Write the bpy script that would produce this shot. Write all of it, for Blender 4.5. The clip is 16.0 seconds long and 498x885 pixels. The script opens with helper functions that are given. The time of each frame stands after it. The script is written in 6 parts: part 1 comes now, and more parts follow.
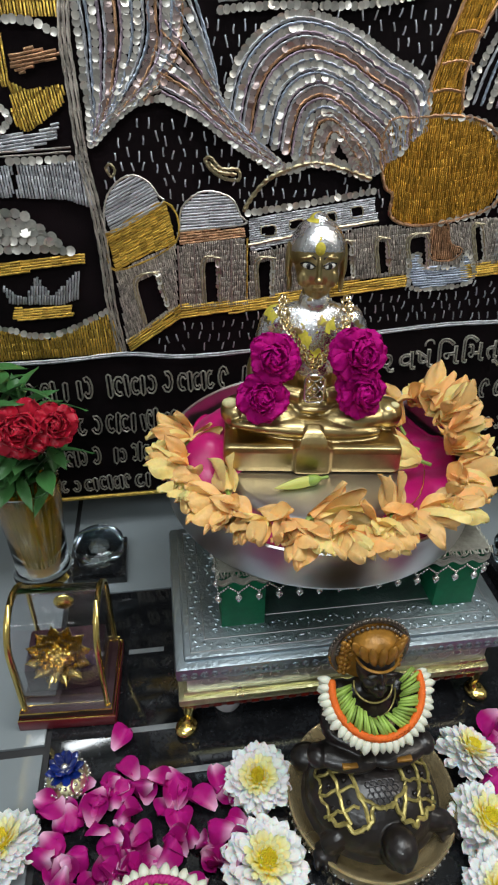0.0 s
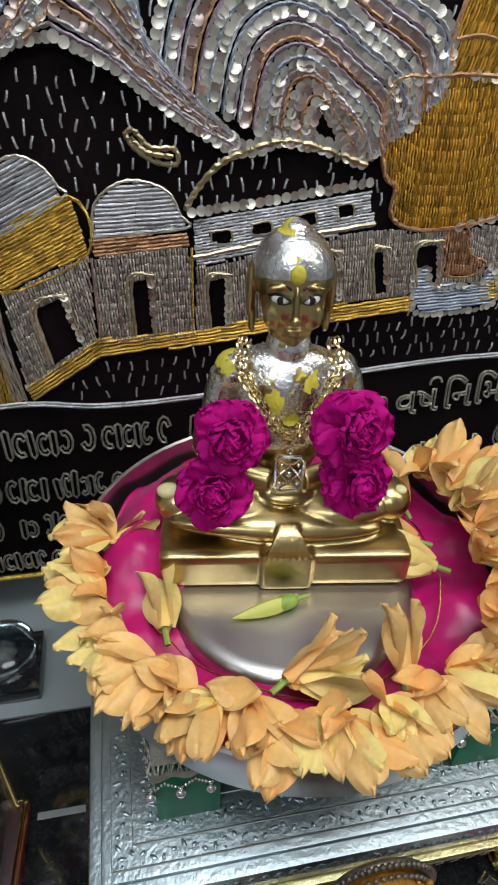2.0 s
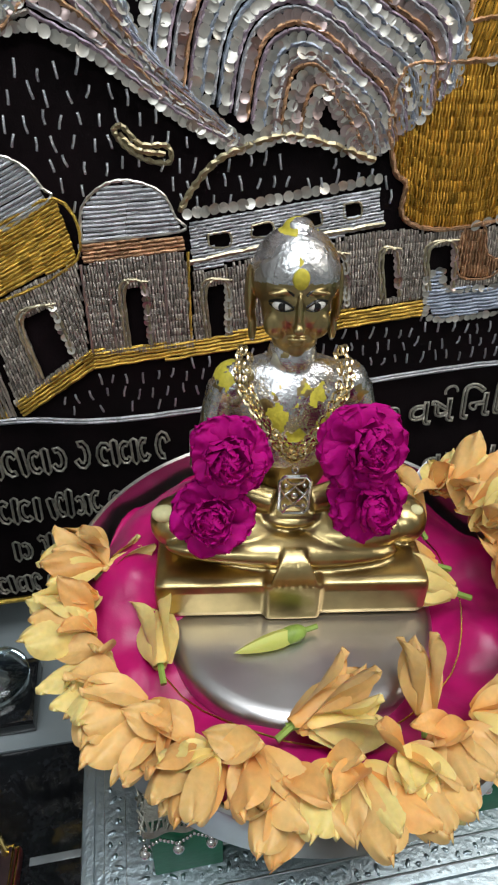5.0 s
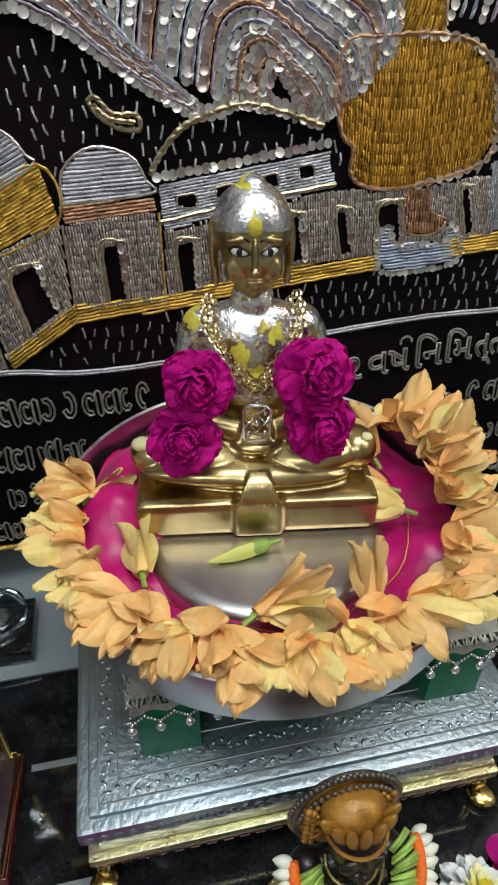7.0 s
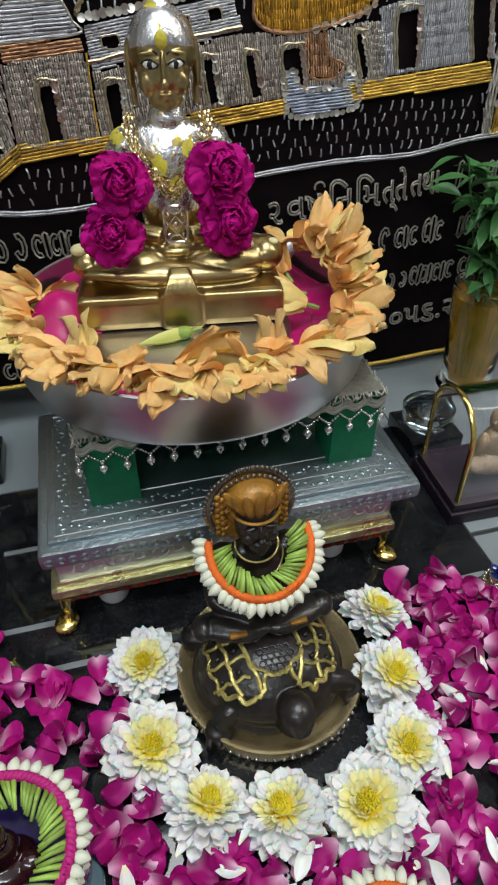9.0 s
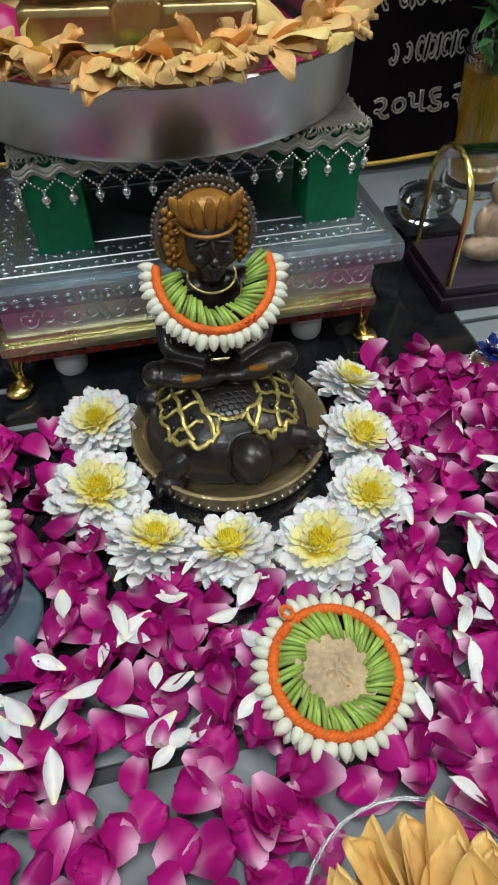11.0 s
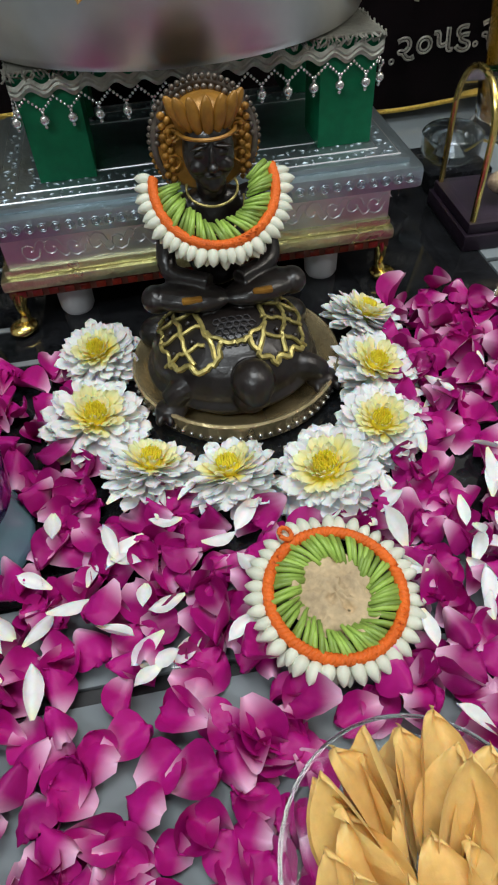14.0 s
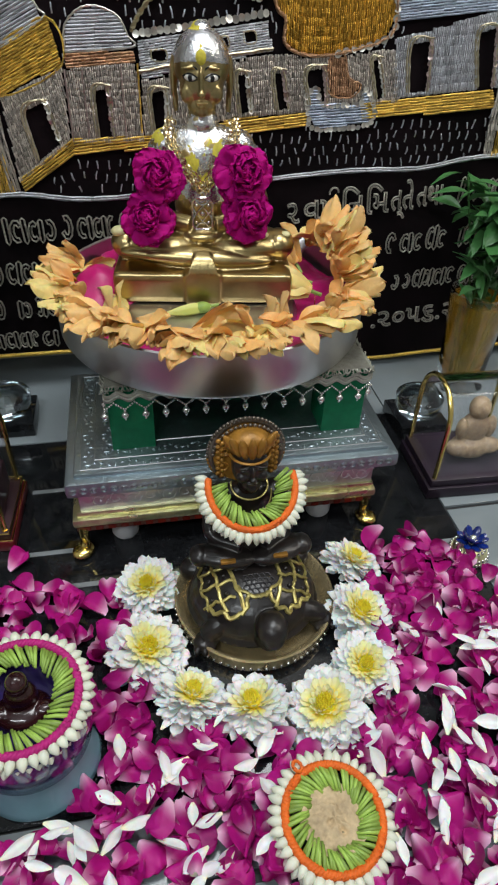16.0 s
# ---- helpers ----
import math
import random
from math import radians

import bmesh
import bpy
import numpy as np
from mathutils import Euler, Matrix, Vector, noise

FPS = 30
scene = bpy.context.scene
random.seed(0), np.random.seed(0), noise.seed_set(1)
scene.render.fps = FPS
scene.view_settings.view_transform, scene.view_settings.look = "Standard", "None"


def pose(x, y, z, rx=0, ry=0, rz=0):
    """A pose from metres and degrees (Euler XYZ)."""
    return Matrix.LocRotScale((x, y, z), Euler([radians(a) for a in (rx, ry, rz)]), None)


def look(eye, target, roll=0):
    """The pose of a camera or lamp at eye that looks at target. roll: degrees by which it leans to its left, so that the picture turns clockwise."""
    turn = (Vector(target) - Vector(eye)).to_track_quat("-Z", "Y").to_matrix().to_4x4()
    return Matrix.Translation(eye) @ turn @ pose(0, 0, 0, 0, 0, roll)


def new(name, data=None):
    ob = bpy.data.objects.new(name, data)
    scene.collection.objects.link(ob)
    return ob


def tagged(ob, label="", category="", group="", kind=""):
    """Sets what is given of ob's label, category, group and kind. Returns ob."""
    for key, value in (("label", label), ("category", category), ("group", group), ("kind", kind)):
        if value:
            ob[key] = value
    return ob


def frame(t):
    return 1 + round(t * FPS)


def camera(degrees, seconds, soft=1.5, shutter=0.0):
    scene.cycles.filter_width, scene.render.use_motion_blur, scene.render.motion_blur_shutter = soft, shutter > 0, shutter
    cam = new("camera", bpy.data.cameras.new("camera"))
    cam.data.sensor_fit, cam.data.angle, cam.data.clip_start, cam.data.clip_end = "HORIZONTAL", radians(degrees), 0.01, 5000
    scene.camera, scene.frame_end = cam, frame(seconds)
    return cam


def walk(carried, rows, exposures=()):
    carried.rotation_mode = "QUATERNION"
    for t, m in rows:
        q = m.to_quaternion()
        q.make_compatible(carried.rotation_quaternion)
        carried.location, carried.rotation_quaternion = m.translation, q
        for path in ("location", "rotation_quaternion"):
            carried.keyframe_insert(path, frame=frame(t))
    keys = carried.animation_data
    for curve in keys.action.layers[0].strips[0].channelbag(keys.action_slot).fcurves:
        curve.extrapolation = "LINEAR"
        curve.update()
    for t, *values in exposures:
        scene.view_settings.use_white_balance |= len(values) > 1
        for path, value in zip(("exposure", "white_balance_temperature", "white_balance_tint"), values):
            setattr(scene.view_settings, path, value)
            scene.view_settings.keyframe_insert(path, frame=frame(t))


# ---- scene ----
cam = camera(43.6, 16.0, soft=2.1)
PATH = [
    (0, (0.008, 0.072, 0.598), (0.245, 1.72, -0.51), 0.7),
    (0.5, (0.037, 0.143, 0.594), (0.302, 1.804, -0.488), -0.1),
    (1, (0.053, 0.218, 0.579), (0.352, 1.823, -0.577), 0.9),
    (1.5, (0.055, 0.266, 0.571), (0.373, 1.882, -0.563), 1.8),
    (2, (0.051, 0.2854, 0.5704), (0.3942, 1.8617, -0.6123), 2.53),
    (2.5, (0.0535, 0.2992, 0.5662), (0.4084, 1.883, -0.6014), 2.71),
    (3, (0.063, 0.312, 0.561), (0.373, 1.904, -0.611), 2),
    (3.5, (0.062, 0.315, 0.564), (0.368, 1.918, -0.592), 1.8),
    (4, (0.063, 0.318, 0.561), (0.381, 1.903, -0.617), 1.7),
    (6.5, (0.064, 0.288, 0.555), (0.362, 1.9, -0.59), 0.4),
    (7, (0.068, 0.246, 0.554), (0.404, 1.819, -0.634), 0.4),
    (7.5, (0.066, 0.222, 0.551), (0.374, 1.793, -0.647), 0.4),
    (8, (0.07, 0.181, 0.542), (0.373, 1.739, -0.675), -0.1),
    (8.5, (0.073, 0.133, 0.518), (0.412, 1.664, -0.725), 0.1),
    (9, (0.08, 0.078, 0.488), (0.46, 1.579, -0.778), -0.6),
    (9.5, (0.0856, 0.0559, 0.4627), (0.447, 1.478, -0.8965), 0.44),
    (10, (0.091, 0.04, 0.423), (0.395, 1.459, -0.953), -1.3),
    (10.2, (0.092, 0.023, 0.413), (0.43, 1.385, -1.012), 0.2),
    (12.3, (0.13, 0.016, 0.308), (0.299, 1.323, -1.196), -4.5),
    (12.5, (0.13, 0.015, 0.306), (0.293, 1.336, -1.187), -4.8),
    (13, (0.127, 0.017, 0.311), (0.297, 1.32, -1.197), -4),
    (13.5, (0.127, 0.009, 0.309), (0.289, 1.324, -1.189), -4.5),
    (14, (0.122, -0.005, 0.319), (0.302, 1.32, -1.168), -3.9),
    (14.5, (0.105, -0.002, 0.353), (0.338, 1.229, -1.206), -0.9),
    (15, (0.09, 0.004, 0.398), (0.267, 1.312, -1.105), -2),
    (15.5, (0.086, -0.004, 0.457), (0.355, 1.331, -1.008), 2),
    (16, (0.075, -0.018, 0.507), (0.401, 1.511, -0.741), 2.3),
]
walk(cam, [(t, look(eye, target, roll)) for t, eye, target, roll in PATH])

# ---- light ----
world = bpy.data.worlds.new("room_air")
scene.world = world
world.use_nodes = True
world.node_tree.nodes["Background"].inputs[0].default_value = (0.75, 0.85, 1.0, 1)
world.node_tree.nodes["Background"].inputs[1].default_value = 0.05


def area_lamp(name, eye, target, sx, sy, watts, color):
    d = bpy.data.lights.new(name, "AREA")
    d.shape, d.size, d.size_y, d.energy, d.color = "RECTANGLE", sx, sy, watts, color
    ob = new(name, d)
    ob.matrix_world = look(eye, target)
    return ob


area_lamp("ceiling_lamp", (0.25, 0.25, 1.88), (0.25, 0.25, 0), 0.9, 0.6, 17.5, (0.93, 0.98, 1.0))
# unseen strip, added for soft light from behind the camera
area_lamp("unseen_back_strip", (-0.55, -0.85, 1.75), (0.15, 0.6, 0.2), 1.2, 0.10, 12.0, (0.9, 0.97, 1.0))
# added warm fill from the upper right, no visible fixture
area_lamp("unseen_side_fill", (1.25, 0.1, 1.5), (0.15, 0.55, 0.2), 0.25, 0.9, 7.0, (1.0, 0.94, 0.86))


# ---- materials ----
def mat(name, color, rough=0.5, metal=0.0, vary=0.15, scale=60.0, bump=0.0, bump_scale=300.0, color2=None, island=0.0, obj=0.0, coat=0.0, sheen=0.0, trans=0.0, sss=0.0, rough_vary=0.1, spec=0.5):
    m = bpy.data.materials.new(name)
    m.use_nodes = True
    nt = m.node_tree
    n, l = nt.nodes, nt.links
    b = n["Principled BSDF"]
    tc = n.new("ShaderNodeTexCoord")
    n1 = n.new("ShaderNodeTexNoise")
    n1.inputs["Scale"].default_value, n1.inputs["Detail"].default_value = scale, 6
    n2 = n.new("ShaderNodeTexNoise")
    n2.inputs["Scale"].default_value, n2.inputs["Detail"].default_value = scale * 0.17, 3
    l.new(tc.outputs["Object"], n1.inputs["Vector"])
    l.new(tc.outputs["Object"], n2.inputs["Vector"])
    add = n.new("ShaderNodeMath")
    add.operation = "ADD"
    l.new(n1.outputs["Fac"], add.inputs[0])
    l.new(n2.outputs["Fac"], add.inputs[1])
    last = add.outputs[0]
    for use, node, sock in ((island, "ShaderNodeNewGeometry", "Random Per Island"), (obj, "ShaderNodeObjectInfo", "Random")):
        if use:
            g = n.new(node)
            mu = n.new("ShaderNodeMath")
            mu.operation = "MULTIPLY_ADD"
            l.new(g.outputs[sock], mu.inputs[0])
            mu.inputs[1].default_value = use * 2
            l.new(last, mu.inputs[2])
            s = n.new("ShaderNodeMath")
            s.operation = "SUBTRACT"
            l.new(mu.outputs[0], s.inputs[0])
            s.inputs[1].default_value = use
            last = s.outputs[0]
    ramp = n.new("ShaderNodeMapRange")
    ramp.inputs["From Min"].default_value, ramp.inputs["From Max"].default_value = 0.55, 1.45
    l.new(last, ramp.inputs["Value"])
    mix = n.new("ShaderNodeMix")
    mix.data_type = "RGBA"
    c2 = color2 or tuple(max(0, c * (1 - 2.2 * vary)) for c in color)
    c1 = color if color2 else tuple(min(1, c * (1 + vary)) for c in color)
    mix.inputs["A"].default_value, mix.inputs["B"].default_value = (*c2, 1), (*c1, 1)
    l.new(ramp.outputs[0], mix.inputs["Factor"])
    l.new(mix.outputs["Result"], b.inputs["Base Color"])
    rr = n.new("ShaderNodeMapRange")
    rr.inputs["To Min"].default_value, rr.inputs["To Max"].default_value = max(0.02, rough - rough_vary), min(1, rough + rough_vary)
    l.new(n2.outputs["Fac"], rr.inputs["Value"])
    l.new(rr.outputs[0], b.inputs["Roughness"])
    b.inputs["Metallic"].default_value = metal
    b.inputs["Coat Weight"].default_value = coat
    b.inputs["Coat Roughness"].default_value = 0.08
    b.inputs["Sheen Weight"].default_value = sheen
    b.inputs["Transmission Weight"].default_value = trans
    b.inputs["Subsurface Weight"].default_value = sss
    b.inputs["Subsurface Radius"].default_value = (0.006, 0.004, 0.003)
    b.inputs["Specular IOR Level"].default_value = spec
    if bump:
        n3 = n.new("ShaderNodeTexNoise")
        n3.inputs["Scale"].default_value, n3.inputs["Detail"].default_value = bump_scale, 4
        l.new(tc.outputs["Object"], n3.inputs["Vector"])
        bp = n.new("ShaderNodeBump")
        bp.inputs["Strength"].default_value, bp.inputs["Distance"].default_value = bump, 0.001
        l.new(n3.outputs["Fac"], bp.inputs["Height"])
        l.new(bp.outputs[0], b.inputs["Normal"])
    return m


def petal_mat(name, tip, base, mid=0.5, soft=0.3, rough=0.45, obj=0.25, sss=0.35, vein=0.12, spec=0.35, sheen=0.05):
    """A petal whose colour runs from its base to its tip along the UV's v."""
    m = mat(name, tip, rough, vary=0.10, scale=180, obj=obj, bump=vein, bump_scale=420, sss=sss, sheen=sheen, spec=spec)
    nt = m.node_tree
    n, l = nt.nodes, nt.links
    b = n["Principled BSDF"]
    src = b.inputs["Base Color"].links[0].from_socket
    uv = n.new("ShaderNodeTexCoord")
    sep = n.new("ShaderNodeSeparateXYZ")
    l.new(uv.outputs["UV"], sep.inputs[0])
    r = n.new("ShaderNodeMapRange")
    r.interpolation_type = "SMOOTHSTEP"
    r.inputs["From Min"].default_value, r.inputs["From Max"].default_value = mid - soft, mid + soft
    l.new(sep.outputs["Y"], r.inputs["Value"])
    mx = n.new("ShaderNodeMix")
    mx.data_type = "RGBA"
    mx.inputs["A"].default_value = (*base, 1)
    l.new(r.outputs[0], mx.inputs["Factor"])
    l.new(src, mx.inputs["B"])
    l.new(mx.outputs["Result"], b.inputs["Base Color"])
    return m


def glass_mat(name, color, rough=0.02, ior=1.45):
    m = bpy.data.materials.new(name)
    m.use_nodes = True
    b = m.node_tree.nodes["Principled BSDF"]
    b.inputs["Base Color"].default_value = (*color, 1)
    b.inputs["Roughness"].default_value = rough
    b.inputs["Transmission Weight"].default_value = 1.0
    b.inputs["IOR"].default_value = ior
    return m


GRANITE = mat("polished_black_granite", (0.014, 0.015, 0.017), 0.07, vary=0.6, scale=250, rough_vary=0.04)
TILE = mat("polished_grey_tile", (0.25, 0.285, 0.30), 0.12, vary=0.06, scale=14, rough_vary=0.06)
GROUT = mat("dark_joint", (0.03, 0.03, 0.032), 0.6)
INLAY = mat("grey_inlay", (0.25, 0.27, 0.28), 0.2, vary=0.2)
PLASTER = mat("cream_wall_paint", (0.53, 0.52, 0.50), 0.7, vary=0.05, scale=8, bump=0.1)
CEILING = mat("white_ceiling_paint", (0.78, 0.79, 0.8), 0.8, vary=0.03, scale=8)
VELVET = mat("dark_velvet", (0.006, 0.003, 0.004), 0.85, vary=0.5, scale=25, bump=0.25, bump_scale=900, spec=0.12)
SILVER = mat("embossed_silver_sheet", (0.47, 0.56, 0.61), 0.40, 1.0, vary=0.10, scale=70, bump=0.7, bump_scale=240, rough_vary=0.1)
SILVER_SMOOTH = mat("silver_sheet", (0.77, 0.78, 0.80), 0.42, 1.0, vary=0.10, scale=50, bump=0.2, bump_scale=260)
GOLD_FOIL = mat("crinkled_gold_sheet", (0.98, 0.86, 0.52), 0.30, 1.0, vary=0.18, scale=90, bump=1.0, bump_scale=330)
GOLD = mat("polished_gold_plate", (0.90, 0.68, 0.22), 0.2, 1.0, vary=0.12, scale=90, bump=0.1)
CHAIN_GOLD = mat("pale_gold_chain", (0.88, 0.74, 0.46), 0.25, 1.0, vary=0.12, scale=300)
BRASS = mat("polished_brass", (0.61, 0.47, 0.22), 0.32, 1.0, vary=0.22, scale=45, bump=0.08, bump_scale=300)
STEEL = mat("brushed_steel", (0.58, 0.565, 0.565), 0.33, 1.0, vary=0.08, scale=40, rough_vary=0.08)
GREEN = mat("green_paint", (0.003, 0.15, 0.062), 0.5, vary=0.15, scale=120, bump=0.15, spec=0.25)
SATIN = mat("magenta_satin", (0.58, 0.004, 0.165), 0.36, vary=0.2, scale=50, bump=0.10, bump_scale=700, sheen=0.1)
TH_SILVER = mat("silver_thread", (0.63, 0.64, 0.68), 0.40, 1.0, vary=0.2, scale=400, island=0.4, bump=0.9, bump_scale=1300)
TH_GREY = mat("smoke_grey_thread", (0.56, 0.51, 0.46), 0.45, 1.0, vary=0.25, scale=400, island=0.5, bump=0.9, bump_scale=1300)
TH_BLUE = mat("pale_blue_thread", (0.46, 0.52, 0.63), 0.40, 1.0, vary=0.2, scale=400, island=0.4, bump=0.9, bump_scale=1300)
TH_MAUVE = mat("mauve_thread", (0.48, 0.39, 0.47), 0.42, 1.0, vary=0.2, scale=400, island=0.4, bump=0.9, bump_scale=1300)
TH_AMBER = mat("amber_thread", (0.66, 0.38, 0.06), 0.36, 1.0, vary=0.25, scale=400, island=0.6, bump=1.0, bump_scale=1300)
TH_GOLD = mat("gold_thread", (0.86, 0.55, 0.12), 0.36, 1.0, vary=0.25, scale=400, island=0.45, bump=1.0, bump_scale=1300)
TH_COPPER = mat("copper_thread", (0.60, 0.36, 0.21), 0.42, 1.0, vary=0.25, scale=400, island=0.4, bump=0.9, bump_scale=1300)
SEQUIN = mat("pearly_sequin", (0.65, 0.62, 0.56), 0.34, 0.75, vary=0.15, scale=200, island=0.5)
SEQUIN_PINK = mat("pink_sequin", (0.47, 0.36, 0.34), 0.30, 0.75, vary=0.15, scale=200, island=0.5)
PEARL = mat("silver_bead", (0.75, 0.74, 0.72), 0.18, 0.9, vary=0.1)
RIBBON = mat("silver_ribbon", (0.42, 0.42, 0.36), 0.42, 0.8, vary=0.2, scale=200, bump=0.5, bump_scale=900)
RESIN = mat("dark_lacquered_resin", (0.016, 0.012, 0.011), 0.32, vary=0.6, scale=90, bump=0.35, bump_scale=260, coat=0.15)
OCHRE = mat("ochre_gold_paint", (0.40, 0.19, 0.028), 0.36, 0.25, vary=0.3, scale=140, bump=0.4, bump_scale=380)
GOLD_LINE = mat("gold_line_paint", (0.60, 0.50, 0.17), 0.36, 0.6, vary=0.35, scale=300)
FOIL = mat("silver_leaf", (0.78, 0.78, 0.80), 0.25, 1.0, vary=0.1, scale=120, bump=0.9, bump_scale=330)
WHITE_PETAL = petal_mat("white_petal", (0.97, 0.97, 0.95), (0.93, 0.92, 0.62), 0.12, 0.22, obj=0.05, sss=0.85, vein=0.03)
ROSE_PETAL = petal_mat("rose_petal", (0.42, 0.006, 0.195), (0.88, 0.56, 0.74), 0.19, 0.31, obj=0.7, rough=0.5, spec=0.3, sheen=0.0)
ROSE_BLOOM = petal_mat("magenta_rose_petal", (0.46, 0.002, 0.195), (0.34, 0.002, 0.13), 0.3, 0.3, rough=0.7, obj=0.25, sss=0.3, spec=0.12, sheen=0.0)
RED_PETAL = petal_mat("red_rose_petal", (0.50, 0.006, 0.03), (0.20, 0.004, 0.01), 0.3, 0.3, obj=0.3)
PEACH = petal_mat("peach_petal", (0.82, 0.53, 0.21), (0.82, 0.44, 0.13), 0.22, 0.36, obj=0.3, vein=0.12, sss=0.7)
PEACH_DEEP = petal_mat("orange_peach_petal", (0.85, 0.48, 0.17), (0.78, 0.33, 0.08), 0.3, 0.4, obj=0.35, vein=0.12, sss=0.7)
PEACH_PALE = petal_mat("pale_yellow_petal", (0.90, 0.72, 0.28), (0.86, 0.62, 0.22), 0.25, 0.4, obj=0.2, vein=0.12, sss=0.7)
MUM_INNER = petal_mat("yellow_tinted_petal", (0.95, 0.92, 0.55), (0.96, 0.76, 0.04), 0.55, 0.4, obj=0.1, sss=0.6, vein=0.05)
LILY = petal_mat("orange_petal", (0.96, 0.62, 0.22), (0.92, 0.72, 0.30), 0.25, 0.35, obj=0.2, vein=0.3, sss=0.6)
YELLOW = mat("yellow_florets", (0.95, 0.75, 0.04), 0.6, vary=0.15, scale=300, bump=0.3, bump_scale=900, sss=0.5)
BUD = mat("cream_jasmine_bud", (0.78, 0.80, 0.66), 0.45, vary=0.1, scale=200, obj=0.2, sss=0.2)
STICK = mat("green_stem", (0.33, 0.50, 0.09), 0.45, vary=0.2, scale=200, obj=0.45)
ORANGE_CORD = mat("orange_cord", (0.95, 0.165, 0.012), 0.6, vary=0.15, scale=300, bump=0.6, bump_scale=900)
PINK_CORD = mat("magenta_cord", (0.52, 0.01, 0.20), 0.6, vary=0.15, scale=300, bump=0.6, bump_scale=900)
LEAF = petal_mat("green_leaf", (0.05, 0.17, 0.045), (0.04, 0.12, 0.03), 0.3, 0.3, rough=0.4, obj=0.5, sss=0.1)
CLEAR = glass_mat("clear_glass", (0.97, 0.99, 0.99))
ACRYLIC = glass_mat("clear_acrylic", (0.98, 0.98, 0.99), 0.03, 1.2)
AMBER = mat("amber_water", (0.62, 0.34, 0.02), 0.08, vary=0.3, scale=30, trans=0.7)
SMOKE = glass_mat("smoky_glass", (0.42, 0.52, 0.56), 0.04, 1.45)
PURPLE = mat("violet_glass", (0.035, 0.02, 0.13), 0.12, vary=0.3, scale=40, coat=0.5)
BLUE_GLASS = mat("blue_glass", (0.36, 0.60, 0.70), 0.07, vary=0.15, scale=40, trans=0.45)
MAROON = mat("maroon_velvet_base", (0.030, 0.006, 0.012), 0.5, vary=0.3, scale=120, bump=0.3)
RED_BASE = mat("red_lacquer", (0.16, 0.008, 0.016), 0.3, vary=0.2, coat=0.3)
SAND = mat("sandalwood_paste", (0.74, 0.57, 0.34), 0.75, color2=(0.34, 0.25, 0.15), scale=240, bump=1.0, bump_scale=160)
BLUE_GEM = mat("blue_crystal", (0.008, 0.03, 0.24), 0.1, vary=0.3, obj=0.3, coat=0.8)
PASTE_YELLOW = mat("yellow_paste", (0.66, 0.56, 0.06), 0.6, vary=0.2, scale=300, bump=0.5)
CREAM_BUD = mat("cream_bud", (0.74, 0.68, 0.36), 0.55, vary=0.12, scale=200)
WHITE_PLASTIC = mat("white_plastic", (0.75, 0.76, 0.78), 0.35, vary=0.03)
RED_GEM = mat("red_stone", (0.20, 0.02, 0.012), 0.2, vary=0.3, obj=0.3, coat=0.5)
EYE_WHITE = mat("enamel_white", (0.8, 0.78, 0.72), 0.3, vary=0.03)
EYE_BLACK = mat("enamel_black", (0.01, 0.01, 0.01), 0.3)
IVORY = mat("carved_ivory_resin", (0.36, 0.27, 0.16), 0.55, color2=(0.12, 0.075, 0.05), scale=210, bump=1.0, bump_scale=180)
BUDGREEN = mat("green_bud_base", (0.30, 0.44, 0.08), 0.5, vary=0.2, scale=200)


# ---- mesh helpers ----
class Shape:
    """Collects vertices, faces and, if given, UVs."""

    def __init__(self):
        self.v, self.f, self.uv, self.slot = [], [], [], []

    def add(self, verts, faces, uv=None, slot=0):
        k = len(self.v)
        self.v += [tuple(p) for p in verts]
        self.f += [tuple(i + k for i in f) for f in faces]
        self.uv += list(uv) if uv is not None else [(0, 0)] * len(verts)
        self.slot += [slot] * len(faces)
        return self

    def mesh(self, name, mats, sharp=45, uv=False):
        me = bpy.data.meshes.new(name)
        me.from_pydata(self.v, [], self.f)
        for m in mats if isinstance(mats, (list, tuple)) else [mats]:
            me.materials.append(m)
        me.polygons.foreach_set("use_smooth", [True] * len(me.polygons))
        if any(self.slot):
            me.polygons.foreach_set("material_index", self.slot)
        if uv:
            lay = me.uv_layers.new()
            flat = [c for loop in me.loops for c in self.uv[loop.vertex_index]]
            lay.data.foreach_set("uv", flat)
        me.update()
        if sharp:
            me.set_sharp_from_angle(angle=radians(sharp))
        return me


def thing(name, at, label, category, group="", kind=""):
    ob = new(name)
    ob.empty_display_size = 0.01
    ob.location = at
    return tagged(ob, label, category, group, kind)


def part(name, shape, material, parent=None, label="", uv=False, sharp=45, m=None):
    """One mesh object; shapes under a parent are written in world metres unless m is given."""
    me = shape if isinstance(shape, bpy.types.Mesh) else shape.mesh(name, material, sharp, uv)
    ob = new(name, me)
    if parent is not None:
        ob.parent = parent
        if m is None:
            base = parent.matrix_basis if parent.parent is None else parent.parent.matrix_basis @ parent.matrix_basis
            ob.matrix_basis = base.inverted()
        else:
            ob.matrix_basis = m
    elif m is not None:
        ob.matrix_basis = m
    if label:
        ob["label"] = label
    return ob


